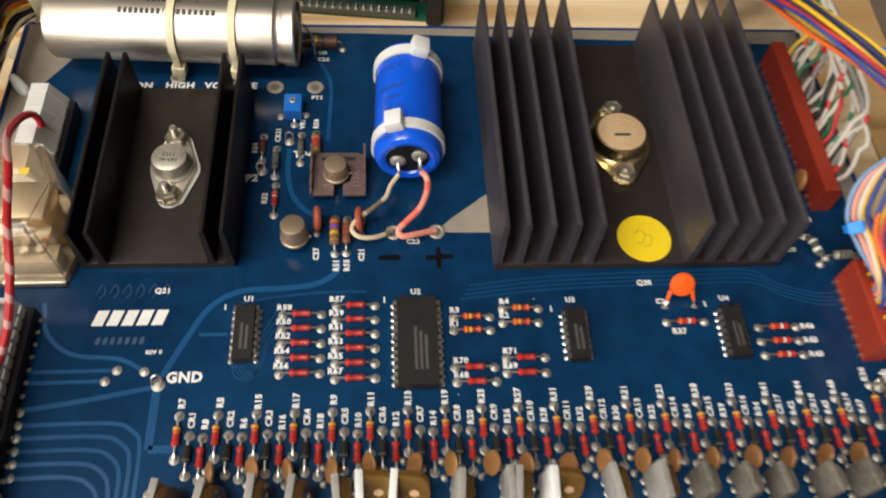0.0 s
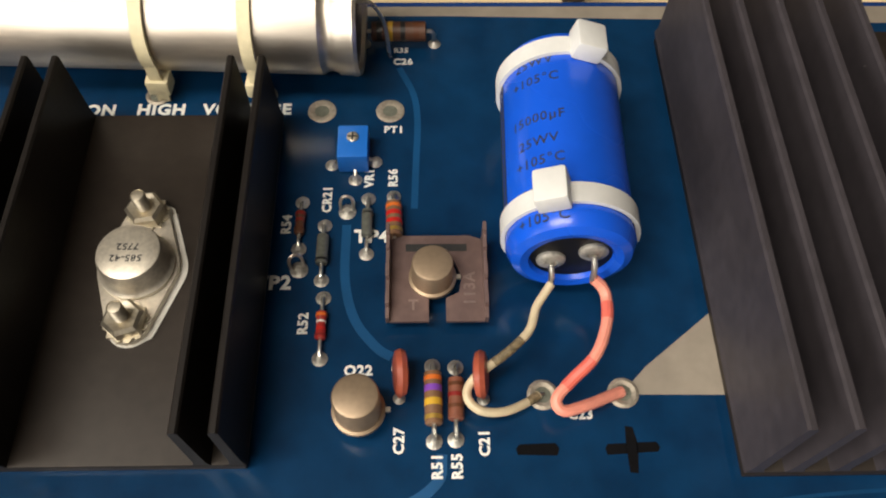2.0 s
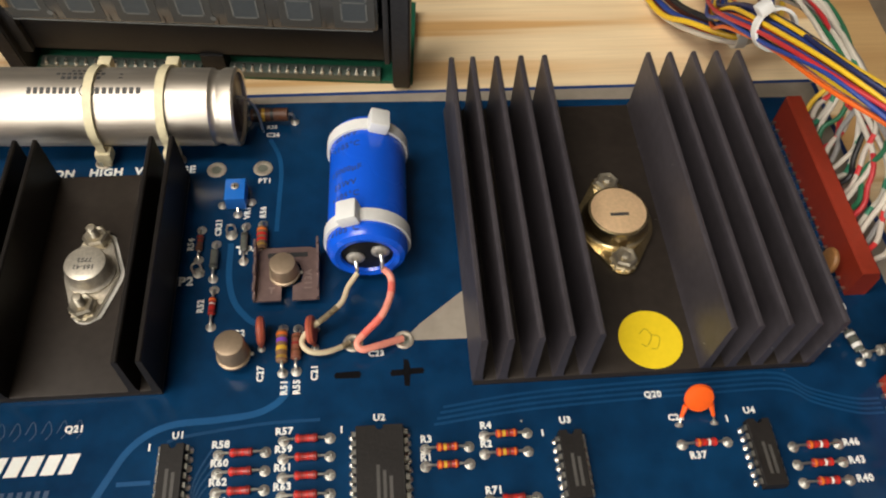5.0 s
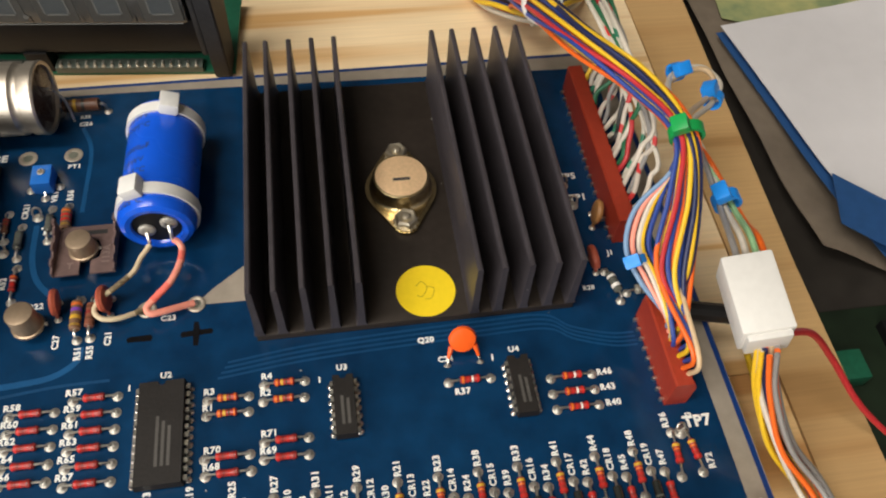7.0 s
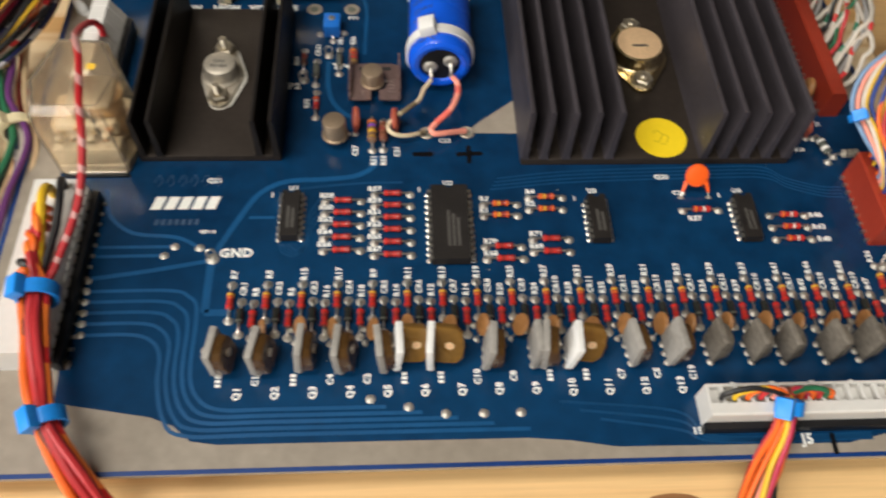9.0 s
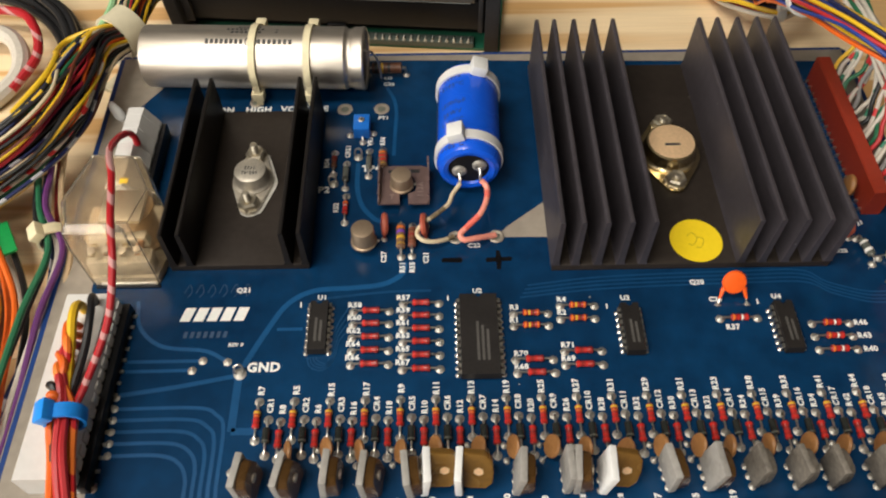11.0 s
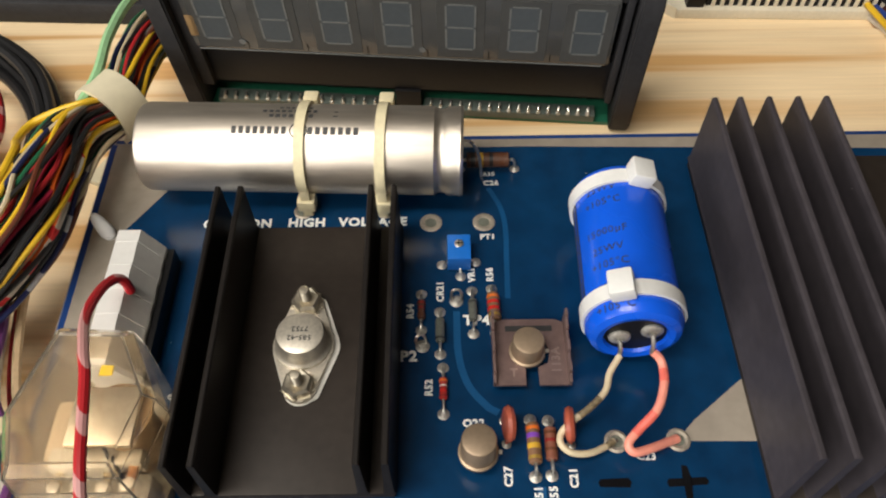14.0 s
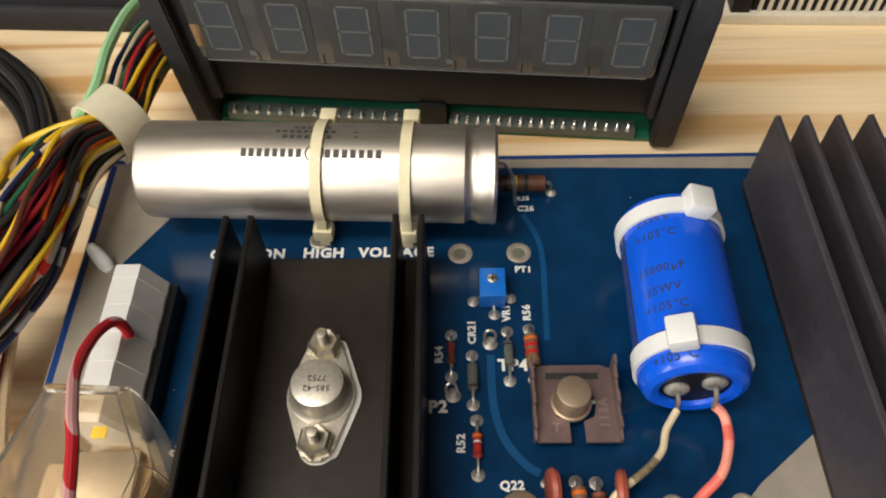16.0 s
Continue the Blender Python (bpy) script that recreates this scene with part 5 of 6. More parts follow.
# ---- connectors ----
def header(x0, y0, x1, y1, n, tall, material, label, along="y", black=None, taper=1.6, holes=True, contacts=True, stepped=False):
    """A plug housing on a pin header; one rib and one opening for each way."""
    cx, cy = (x0 + x1) / 2, (y0 + y1) / 2
    ob = thing("connector", P(cx, cy, 0.06), label, "connector", "connectors")
    w, l = (x1 - x0) / 2, (y1 - y0) / 2
    T = (lambda b: b) if along == "y" else (lambda b: shift(b, Matrix.Rotation(radians(90), 4, "Z")))
    if along == "x":
        w, l = l, w
    bm = prism([(-w, 0), (w, 0), (w, tall * 0.72), (w - taper, tall), (-w + taper * 0.3, tall), (-w, tall - 0.6)], -l, l)
    cells = holes and material is M_CONN
    if cells:
        bm.free()
        bm = prism([(-w, 0), (w, 0), (w, tall - 0.4), (w - 0.9, tall - 0.4), (w - 0.9, tall - 3.4), (-w * 0.25, tall - 3.4), (-w * 0.25, tall), (-w + 0.5, tall), (-w, tall - 0.6)], -l, l)
    bm.transform(Matrix(((1, 0, 0, 0), (0, 0, 1, 0), (0, 1, 0, 0), (0, 0, 0, 1))))
    step = 2 * l / n
    for k in range(n + 1 if cells else 0):
        y = -l + 0.45 + k * (2 * l - 0.9) / n
        part("divider", T(box(-w * 0.25, y - 0.4, tall - 3.4, w - 0.9, y + 0.4, tall - 0.15, 0.1)), material, ob)
    if stepped:
        # one sloping block for each way, every second one a little lower
        bm.free()
        for k in range(n):
            d = 0.16 * (k % 2)
            seg = prism([(-w, 0), (w - d, 0), (w - d, tall * 0.5), (w - taper - d, tall - d), (-w + 0.8, tall - d), (-w, tall - 1.2)], -l + k * step, -l + (k + 1) * step)
            seg.transform(Matrix(((1, 0, 0, 0), (0, 0, 1, 0), (0, 1, 0, 0), (0, 0, 0, 1))))
            part("housing_step", T(seg), material, ob, smooth=25)
    else:
        part("housing", T(bm), material, ob, smooth=25)
    for k in range(0 if stepped else n):
        y = -l + (k + 0.5) * step
        part("rib", T(box(w - 0.2, y - step * 0.36, 0.6, w + 0.7, y + step * 0.36, tall * 0.7, 0.15)), material, ob)
        if holes and not cells:
            part("opening", T(box(-w * 0.45, y - step * 0.27, tall - 0.25, w * 0.35, y + step * 0.27, tall + 0.03)), M_PRINT, ob, smooth=0)
    for k in range(n if material is M_RUST else 0):
        y = -l + (k + 0.5) * step
        part("pin", T(box(-w - 1.3, y - 0.45, 0.1, -w + 0.1, y + 0.45, 1.8, 0.1)), M_LEAD, ob)
    if black:
        part("pin_base", T(box(black[0], -l - 0.4, 0, black[1], l + 0.4, tall * 0.42, 0.2)), M_BLACK, ob, "black pin strip")
        for k in range(n if contacts else 0):
            y = -l + (k + 0.5) * step
            part("contact", T(box(black[1] - 0.1, y - 0.6, 0.3, black[1] + 1.4, y + 0.6, 0.9)), M_LEAD, ob, smooth=0)
    return ob


header(-124.8, 43, -113.6, 84, 11, 16.5, M_CONN, "white stepped nylon connector with one red wire", taper=4.5, black=(5.1, 7.4), holes=False, contacts=False, stepped=True)
header(-128.6, -66, -112.4, -1.5, 15, 12.5, M_CONN, "white nylon connector full of orange wires", black=(8.2, 11.2), holes=False)
header(87.0, -89.4, 153.6, -79.4, 15, 10.5, M_CONN, "long white nylon connector with empty ways", along="x", taper=1.2, black=(-7.2, -5.1))
header(162.2, 37, 169.2, 112, 19, 13, M_RUST, "long red-brown plug with striped wires", holes=False)
header(162.0, -24, 169.0, 7.5, 9, 14, M_RUST, "red-brown plug with orange and yellow wires", holes=False)

# ---- relay under a clear cover ----
rel = thing("relay", P(-114, 26.5, 0.06), "relay under a clear brownish plastic cover", "relay")
line = [(-12.5, -17), (12, -17), (16.5, 1), (7.5, 18.5), (-10, 19.5), (-16.5, -3)]
bm = bmesh.new()
outer = [(0.97, 0), (1.0, 24), (0.96, 31.0), (0.84, 34.0)]
inner = [(0.80, 33.0), (0.92, 30.4), (0.96, 24), (0.93, 0)]
rings = [[bm.verts.new((x * k, y * k, z)) for x, y in line] for k, z in outer + inner]
for a, b in zip(rings[:4], rings[1:4]):
    for k in range(6):
        bm.faces.new((a[k], a[(k + 1) % 6], b[(k + 1) % 6], b[k]))
bm.faces.new(rings[3])
for a, b in zip(rings[4:], rings[5:]):
    for k in range(6):
        bm.faces.new((a[k], a[(k + 1) % 6], b[(k + 1) % 6], b[k]))
bm.faces.new(list(reversed(rings[4])))
for k in range(6):
    bm.faces.new((rings[7][k], rings[7][(k + 1) % 6], rings[0][(k + 1) % 6], rings[0][k]))
cover = part("cover", bm, M_CLEAR, rel, "clear moulded cover", smooth=0)
cover.visible_shadow = False
# cream parts coloured darker, since the cover casts no shadow on them
part("base", prism([(x * 0.92, y * 0.92) for x, y in line], 0.0, 4.0), M_DIMCREAM, rel, smooth=0)
part("coil", lathe([(0, 5), (7.2, 5), (7.2, 6.2), (6.0, 6.6), (6.0, 22), (7.2, 22.4), (7.2, 23.6), (0, 23.6)], (5.0, 1.0, 0), "z", 28), M_COIL, rel, "amber taped coil")
part("yoke", box(-3.8, -6.5, 4, -2.4, 7.5, 26, 0.3), M_STEEL, rel)
part("armature", box(-3.8, -7.5, 25, 10, 6, 26.4, 0.3), M_STEEL, rel)
part("contact_block", box(-11.6, -14.6, 4, 10.8, -8.4, 12.0, 0.6), M_DIMCREAM, rel, "dull cream contact block")
part("terminal_bridge", box(-10.6, -8.0, 12, 9.5, -4.4, 17.5, 0.6), M_DIMCREAM, rel, "dull cream moulded bridge")
part("side_block", box(-13.2, -6, 4, -6.0, 8, 15, 0.6), M_TANBLOCK, rel, "tan side block")
for k in range(4):
    part("contact_arm", box(-9.6 + 5.4 * k, -13.6, 14.2 + (k % 2), -7.6 + 5.4 * k, -3.5, 15.0 + (k % 2)), M_COPPER if k % 2 else M_BRASSY, rel)
    part("contact_button", lathe([(0, 0), (1.4, 0), (1.4, 1.2), (0, 1.5)], (-8.6 + 5.4 * k, -12.2, 15.0 + (k % 2)), "z", 14), M_NICKEL, rel)
part("label_patch", box(0.5, 8.4, 27, 3.4, 10.8, 27.4), M_YELLOW, rel, smooth=0)
part("coil_lead", tube([(2, -5, 20), (4, -9, 15), (8, -12.5, 8), (10, -14, 4)], 0.45, seg=8), M_BLACK, rel)
part("bright_clip", box(-9, -17.2, 0.4, 11.0, -16.2, 2.0, 0.2), M_NICKEL, rel, "bright spring clip")
part("black_foot", box(-11, -18.0, 0.0, 12.0, -16.9, 0.9, 0.2), M_BLACK, rel)


# ---- wire harnesses ----
def harness(label, paths, ties=(), category="wire harness"):
    """paths: colour, radius, points of each wire; ties: material, centre, direction, radius, width."""
    ob = thing("wire_harness", P(0, 0, 0), label, category)
    for colour, r, pts in paths:
        part("wire", tube(pts, r, seg=8, steps=6), WIRE[colour], ob)
    for material, c, d, r, w in ties:
        bm = band_ring(bmesh.new(), r, w, 1.0)
        turn = Vector(d).normalized().to_track_quat("X", "Z").to_matrix().to_4x4()
        o = part("cable_tie", bm, material, ob, "nylon tie round the wires")
        o.matrix_basis = Matrix.Translation(Vector(c) * MM) @ turn
        o = part("tie_lock", box(-w * 0.75, -2.4, -0.4, w * 0.75, 2.4, 3.4, 0.5), material, ob)
        o.matrix_basis = Matrix.Translation(Vector(c) * MM) @ turn @ pose(0, 0, 0, 35, 0, 0) @ P(0, 0, r + 0.6)
    return ob


def bundle(colours, line, spread, r=1.0, ends=None, seed=1, wobble=0.8):
    """Wires side by side along a line; spread: the bundle's half width at each point; ends: a last point for each wire."""
    rng = random.Random(seed)
    line = [Vector(p) for p in line]
    fr = frames_along(line)
    out = []
    n = len(colours)
    slots = []
    ring = 0
    while len(slots) < n:
        m = 1 if ring == 0 else 6 * ring
        slots += [(ring, 2 * math.pi * k / m) for k in range(m)]
        ring += 1
    slots = slots[:n]
    rng.shuffle(slots)
    top = max(s[0] for s in slots) or 1
    for i, c in enumerate(colours):
        rad, a = slots[i]
        pts = []
        for p, (t, nn, b), sp in zip(line, fr, spread):
            q = a + rng.uniform(-0.35, 0.35)
            k = sp * rad / top
            pts.append(p + nn * (math.cos(q) * k + rng.uniform(-wobble, wobble) * 0.5) + b * (math.sin(q) * k + rng.uniform(-wobble, wobble) * 0.5))
        if ends:
            pts.append(Vector(ends[i]))
        out.append((c, r, pts))
    return out


# into the lower red plug: arching high over the board
cols = ("orange", "blue", "yellow", "blue", "orange", "blue", "red", "grey", "orange", "blue", "yellow", "blue", "orange", "tan", "blue", "blue", "navy", "orange", "blue", "navy", "yellow", "blue")
ends = [(165.6 + (i % 2) * 1.2 + 0.5 * (i > 13), 5.5 - 2.0 * (i % 14) - 0.9 * (i > 13), 13.0) for i in range(22)]
line = [(180, 240, -12), (166, 190, -2), (154, 160, 10), (149, 140, 26), (149, 112, 42), (152.5, 82, 53.5), (165, 58, 56), (172, 37, 55.5), (171, 22, 45), (167, 6, 30)]
main = bundle(cols, line, (7.5, 7, 6.4, 6.2, 5.8, 5.4, 4.6, 3.4, 5.2, 5.8), 0.78, [(e[0], e[1], 24) for e in ends], 3)
main = [(c, r, pts + [Vector(e)]) for (c, r, pts), e in zip(main, ends)]
for c, x in (("lightblue", 153.5), ("pink", 155.5), ("white", 157.5), ("yellow", 158.5), ("blue", 160.5)):
    main.append((c, 0.8, [(172, 36, 54), (168, 30, 46), (x + 4, 24, 38), (x, 15, 31), (x + 2.5, 5, 27), (164, -3 - (x - 153) * 0.9, 19), (165.5, -4 - (x - 153) * 0.9, 12)]))
harness("thick bundle of orange, yellow and blue wires arching to the plug", main,
        ((M_GREENTIE, (172, 36.5, 55.5), (-1, -18, -4), 4.2, 3.4), (M_BLUETIE, (155.6, 11, 29), (1.5, -6, -3), 2.4, 2.6), (M_TIE, (149.2, 118, 39), (0, -28, 15), 6.4, 3.4)))

# striped wires into the long red plug
cols = ("yellow", "whitered", "whitegreen", "white", "green", "red", "whitered", "grey", "white", "whitegreen", "black", "whitered", "white", "green", "red", "whitegreen", "white", "grey", "whitered", "white")
ends = [(168.2 + (i % 2) * 1.2, 106 - 3.3 * i, 11.0) for i in range(20)]
line = [(160, 215, -8), (166, 178, 14), (173, 142, 31), (178, 112, 36)]
pts = bundle(cols, line, (7, 6, 5, 5.5), 0.9, None, 5)
rng = random.Random(77)
pts = [(c, r, p[:-1] + [Vector((175.5 + rng.uniform(-2, 3), e[1] + rng.uniform(14, 24), 30 + rng.uniform(-5, 4))), Vector((173.5 + rng.uniform(-1.5, 2.5), e[1] + rng.uniform(5, 11), 21 + rng.uniform(-4, 3))),
                        Vector((e[0] + rng.uniform(0.8, 2.4), e[1] + rng.uniform(0, 3), 15)), Vector(e)]) for i, ((c, r, p), e) in enumerate(zip(pts, ends))]
harness("bundle of white wires with red and green stripes", pts)
# black sleeve, and the connector and dark loops at the panel's back edge
wire("cable_stub", "black", [(171.5, 6.5, 5), (180, 4.5, 5), (194, 1.5, 4), (203, 0, -2), (212, -2, -15)], 3.2, "short black sleeved cable beside the red plug")
harness("dark wires looping over the bare wood", bundle(("black", "blue", "yellow", "white", "brown", "red"), [(138, 218, -16), (143, 188, -10), (148, 168, -1), (160, 155, 4), (173, 163, 2), (190, 188, -10), (205, 230, -16)], (4, 4, 3.5, 3.5, 4, 5, 6), 1.2, None, 9),
        ((M_TIE, (160, 155, 4), (1, 0, 0), 4.6, 4),))

# thin pair with blue ties and the white in-line plug
harness("thin white and yellow wires with blue ties", [
    ("white", 1.0, [(178, 60, 44), (186, 78, 34), (192.6, 87, 30), (203, 89, 30), (207, 80, 30), (200, 70, 31), (186, 56, 40), (176, 42, 50)]),
    ("tan", 1.0, [(177, 62, 42), (187, 80, 32), (194, 85, 31), (202, 86, 32), (204, 80, 32), (198, 71, 33), (185, 58, 41), (175, 44, 51)]),
    ("white", 1.0, [(175, 40, 50), (184, 46, 40), (188, 34, 33), (187, 22, 34), (183, 8, 42), (181, -1, 44)]),
    ("lightgreen", 1.0, [(174, 38, 50), (182, 44, 41), (190, 32, 32), (190, 20, 34), (186, 8, 42), (184, -1, 44)]),
    ("orange", 1.0, [(173, 36, 50), (184, 42, 40), (192, 30, 31), (192, 18, 33), (188, 7, 42), (187, -2, 43)]),
    ("grey", 1.0, [(175, 36, 50), (182, 40, 42), (186, 30, 34), (184, 18, 36), (180, 7, 42), (178, -2, 44)])],
    ((M_BLUETIE, (192.6, 87, 30.5), (10, 3, 0), 2.3, 3.6), (M_BLUETIE, (201, 71.5, 31.5), (-7, -10, 1), 2.3, 3.6), (M_BLUETIE, (189, 27, 33), (0, -12, 0), 3.4, 4.0)))
plug = thing("inline_plug", P(178.3, -14, 43.5, -4, 6, -14), "white nylon in-line plug on a bunch of wires", "connector")
part("housing", box(-6.9, -11.4, -6, 6.9, 11.4, 6, 0.8), M_CONN, plug)
part("lower_housing", box(-5.8, -13.2, -5.0, 5.8, -11.2, 5.0, 0.6), M_CONN, plug)
low = [(179, -27, 41), (182.5, -32, 27), (188.5, -43, 12), (199, -54, 0), (204, -72, -5), (203.5, -84, -6.5), (197, -97, -8), (187, -120, -12), (172, -170, -14)]
harness("orange, yellow and white wires running down beside the board", bundle(("tan", "orange", "yellow", "white", "orange", "yellow", "tan", "grey", "navy", "white", "orange", "yellow", "brown", "grey"), low, (3.4, 4.0, 4.6, 5.2, 5.0, 4.6, 5, 6, 6), 0.82, None, 12),
        ((M_TIE, (203.5, -80, -5.2), (-1, -20, -3), 6.0, 3.0), (M_TIE, (191.6, -109, -10), (-10, -23, -4), 7.4, 12)))
wire("wire", "yellow", [(203, 8, -13), (200.5, -14, -13), (199.6, -30, -13), (201.8, -46, -12.5), (205.2, -60, -12), (205.2, -75, -13), (199.8, -93, -14), (184, -136, -16)], 1.1, "yellow wire lying on the wood beside the board")
wire("wire", "red", [(184.5, -24, 42), (199, -20, 30), (212, -22, 14), (225, -32, -2), (243, -42, -16), (268, -50, -30), (320, -70, -43)], 1.05, "red wire from the white plug across the bench")

# left: the many-coloured trunk through its clamp
cols = ("yellow", "black", "navy", "brown", "grey", "black", "red", "green", "navywhite", "black", "cream", "brown", "orange", "black", "yellowblack", "navy", "crimson", "brown", "black", "whitered", "yellow", "green", "black", "orange", "red", "black", "brown", "yellow", "navy", "crimson", "black", "tan", "brown", "orange", "orangered", "green", "black", "cream", "brown", "yellowblack")
trunk = [(-108, 232, -12), (-126, 205, -2), (-135.5, 180, 7), (-138, 158, 11), (-139, 138, 10.5), (-145.5, 121, 16), (-148.5, 102, 18), (-152, 83, 17), (-168, 62, 12), (-215, 35, 0), (-290, 10, -10)]
harness("thick many-coloured wire trunk through a nylon clamp", bundle(cols + cols[5:], trunk, (9, 8, 7.4, 6.8, 6.4, 8.5, 10.5, 12, 13, 14, 15), 0.8, None, 21, 1.8)
        + [("lightgreen", 1.7, [(-120, 232, -6), (-133, 208, 8), (-141, 184, 18), (-144, 162, 19.5), (-144, 144, 18.5), (-147, 128, 17)])])
clamp = thing("cable_clamp", P(-140, 138, WOOD), "natural nylon cable clamp screwed to the wood", "cable clamp")
bm = band_ring(bmesh.new(), 9.2, 11, 1.4, -140, 140, 64)
bm.transform(Matrix.Translation((0, 0, 28)) @ Matrix.Rotation(radians(58), 4, "Z"))
part("band", bm, M_CLAMP, clamp)
part("foot", box(-12, -14, 0, 12, 10, 2.6, 0.8, m=Matrix.Rotation(radians(-25), 4, "Z")), M_CLAMP, clamp)
part("riser", box(-7, -5, 0, 7, 5, 18, 1.0, m=Matrix.Rotation(radians(-28), 4, "Z")), M_CLAMP, clamp)
wire("wire", "yellow", [(-137, 141, 12), (-144, 132, 18), (-152, 129, 17.5), (-160, 125, 16), (-161, 116, 18), (-156, 107, 24), (-156, 93, 26), (-166, 76, 22)], 1.25, "loose yellow wire curling out of the trunk")
loop = [(-260, 205, -10), (-215, 196, -9), (-188, 177, -8), (-174, 157, -8), (-168, 137, -8), (-168, 118, -9), (-176, 96, -10), (-205, 70, -11)]
harness("black cables curving over the wood", bundle(("black",) * 8, loop, (7, 7, 7, 6.5, 6, 6, 6, 6), 1.9, None, 31))
wire("wire", "redwhite", [(-240, 178, -8), (-205, 172, -4), (-192, 160, -4), (-188, 144, -8), (-196, 126, -12)], 2.2, "red and white wire beside black cables")
wire("cable_stub", "white", [(-235, 160, -8), (-208, 158, -6), (-197, 148, -8), (-196, 134, -12), (-205, 118, -14)], 4.2, "thick white cable end beside black cables")
side = [(-160, 88, 2), (-156, 62, 0), (-152, 43, 0), (-143, 24, 0), (-145, -2, -4), (-149, -36, -9), (-148, -62, -11), (-160, -100, -13), (-175, -160, -14)]
harness("loose white, purple and dark wires beside the board", bundle(("white", "purple", "green", "tan", "black", "bluewhite", "red"), side, (6, 5, 4.5, 4, 6, 6, 6, 7, 8), 1.25, None, 41),
        ((M_OLDTIE, (-147, 32, 0), (9, -19, 0), 5.2, 4.5),))
side2 = [(-205, 66, -6), (-185, 46, -8), (-170, 26, -9), (-160, 4, -10), (-156, -24, -11), (-153, -48, -12), (-158, -80, -14), (-190, -130, -15)]
harness("orange, yellow and black wires on the wood", bundle(("orange", "yellow", "black", "white", "lightblue", "brown", "orange"), side2, (6, 6, 6, 6, 6, 6, 6, 8), 1.25, None, 43))
tag = thing("green_tag", P(-170, 34, -2, 30), "small green plastic tag among the wires", "tag")
part("flag", box(-5, -8, -3, 5, 8, -1.5, 0.5), M_GREENTIE, tag)

# red wire from the white connector, past the relay, down to the orange bunch
wire("wire", "redwhite", [(-117.0, 65.0, 15.5), (-117.2, 65.2, 19.5), (-118.4, 64.2, 22.5), (-119.6, 58.5, 26), (-118.6, 48, 31.0), (-113.8, 36, 36.8), (-111.3, 28.7, 37.8), (-107.5, 10, 37.8), (-104.8, -5, 34), (-106, -20, 25), (-111, -36, 18), (-114.5, -46, 15)], 1.25, "red and white wire arching over the relay")
cols = ("orange", "orangered", "red", "orange", "orangered", "red", "black", "orange", "brown", "orangered")
out = [(-116, -46, 16), (-113, -60, 16), (-109, -76, 14), (-104.5, -88, 13), (-97, -100, 6), (-86, -113, -6), (-64, -136, -13), (-30, -190, -14)]
run = bundle(cols, out, (4.5, 4.5, 4.0, 3.4, 4.2, 5, 6, 8), 1.35, None, 51)
for i in range(len(run)):
    c, r, p = run[i]
    run[i] = (c, r, [Vector((-121 + (i % 3), -14 - 3.8 * i, 12)), Vector((-121.5 + (i % 3), -17 - 3.6 * i, 19)), Vector((-119.5 + (i % 2), -26 - 2.4 * i, 20)), *p])
run += [("yellow", 1.6, [(-120.5, -8, 12), (-120.6, -9, 18), (-119.8, -15, 21), (-118.5, -26, 19), (-117, -40, 17), *out[:4]]),
        ("black", 1.3, [(-117.8, -5, 12), (-116.8, -6, 18), (-114.8, -14, 20), (-114.5, -26, 18), (-116, -42, 16), *out[:3]])]
harness("bunch of orange and red wires with blue ties", run, ((M_BLUETIE, (-115.5, -48, 16), (2, -14, 0), 5.2, 4.6), (M_BLUETIE, (-105, -87, 13), (5, -12, -1), 4.2, 4.6)))

# wires out of the long white connector, over the board's front edge
run = []
cols = ("black", "yellow", "orange", "red", "pink", "brown", "red", "orange", "crimson", "orange", "red", "green", "orange")
out = [(110.2, -87.5, 12.5), (109, -94, 8), (105.5, -102, 0), (101, -112, -6), (97, -124, -12), (92, -150, -14), (84, -200, -15)]
for i, (c, r, p) in enumerate(bundle(cols, out, (2.6, 3.0, 4.4, 5.2, 5.5, 6, 7), 0.9, None, 61)):
    x = 91 + 4.0 * i if i < 6 else 113.5 + 1.9 * (i - 6)
    run.append((c, r, [Vector((x, -84.2, 10)), Vector((x + (0.8 if x < 110 else -0.8), -83.6, 12.5 + 0.3 * (i % 4))), Vector(((x + 110) / 2, -83.0, 13.2 + (1.6 if i < 3 else 0.3 * (i % 3)))), Vector((110, -85.0, 13.6)), *p]))
harness("red and orange wires tied in blue leaving the connector", run, ((M_BLUETIE, (110.0, -88, 12.4), (-1, -6, -4), 3.2, 4.2),))


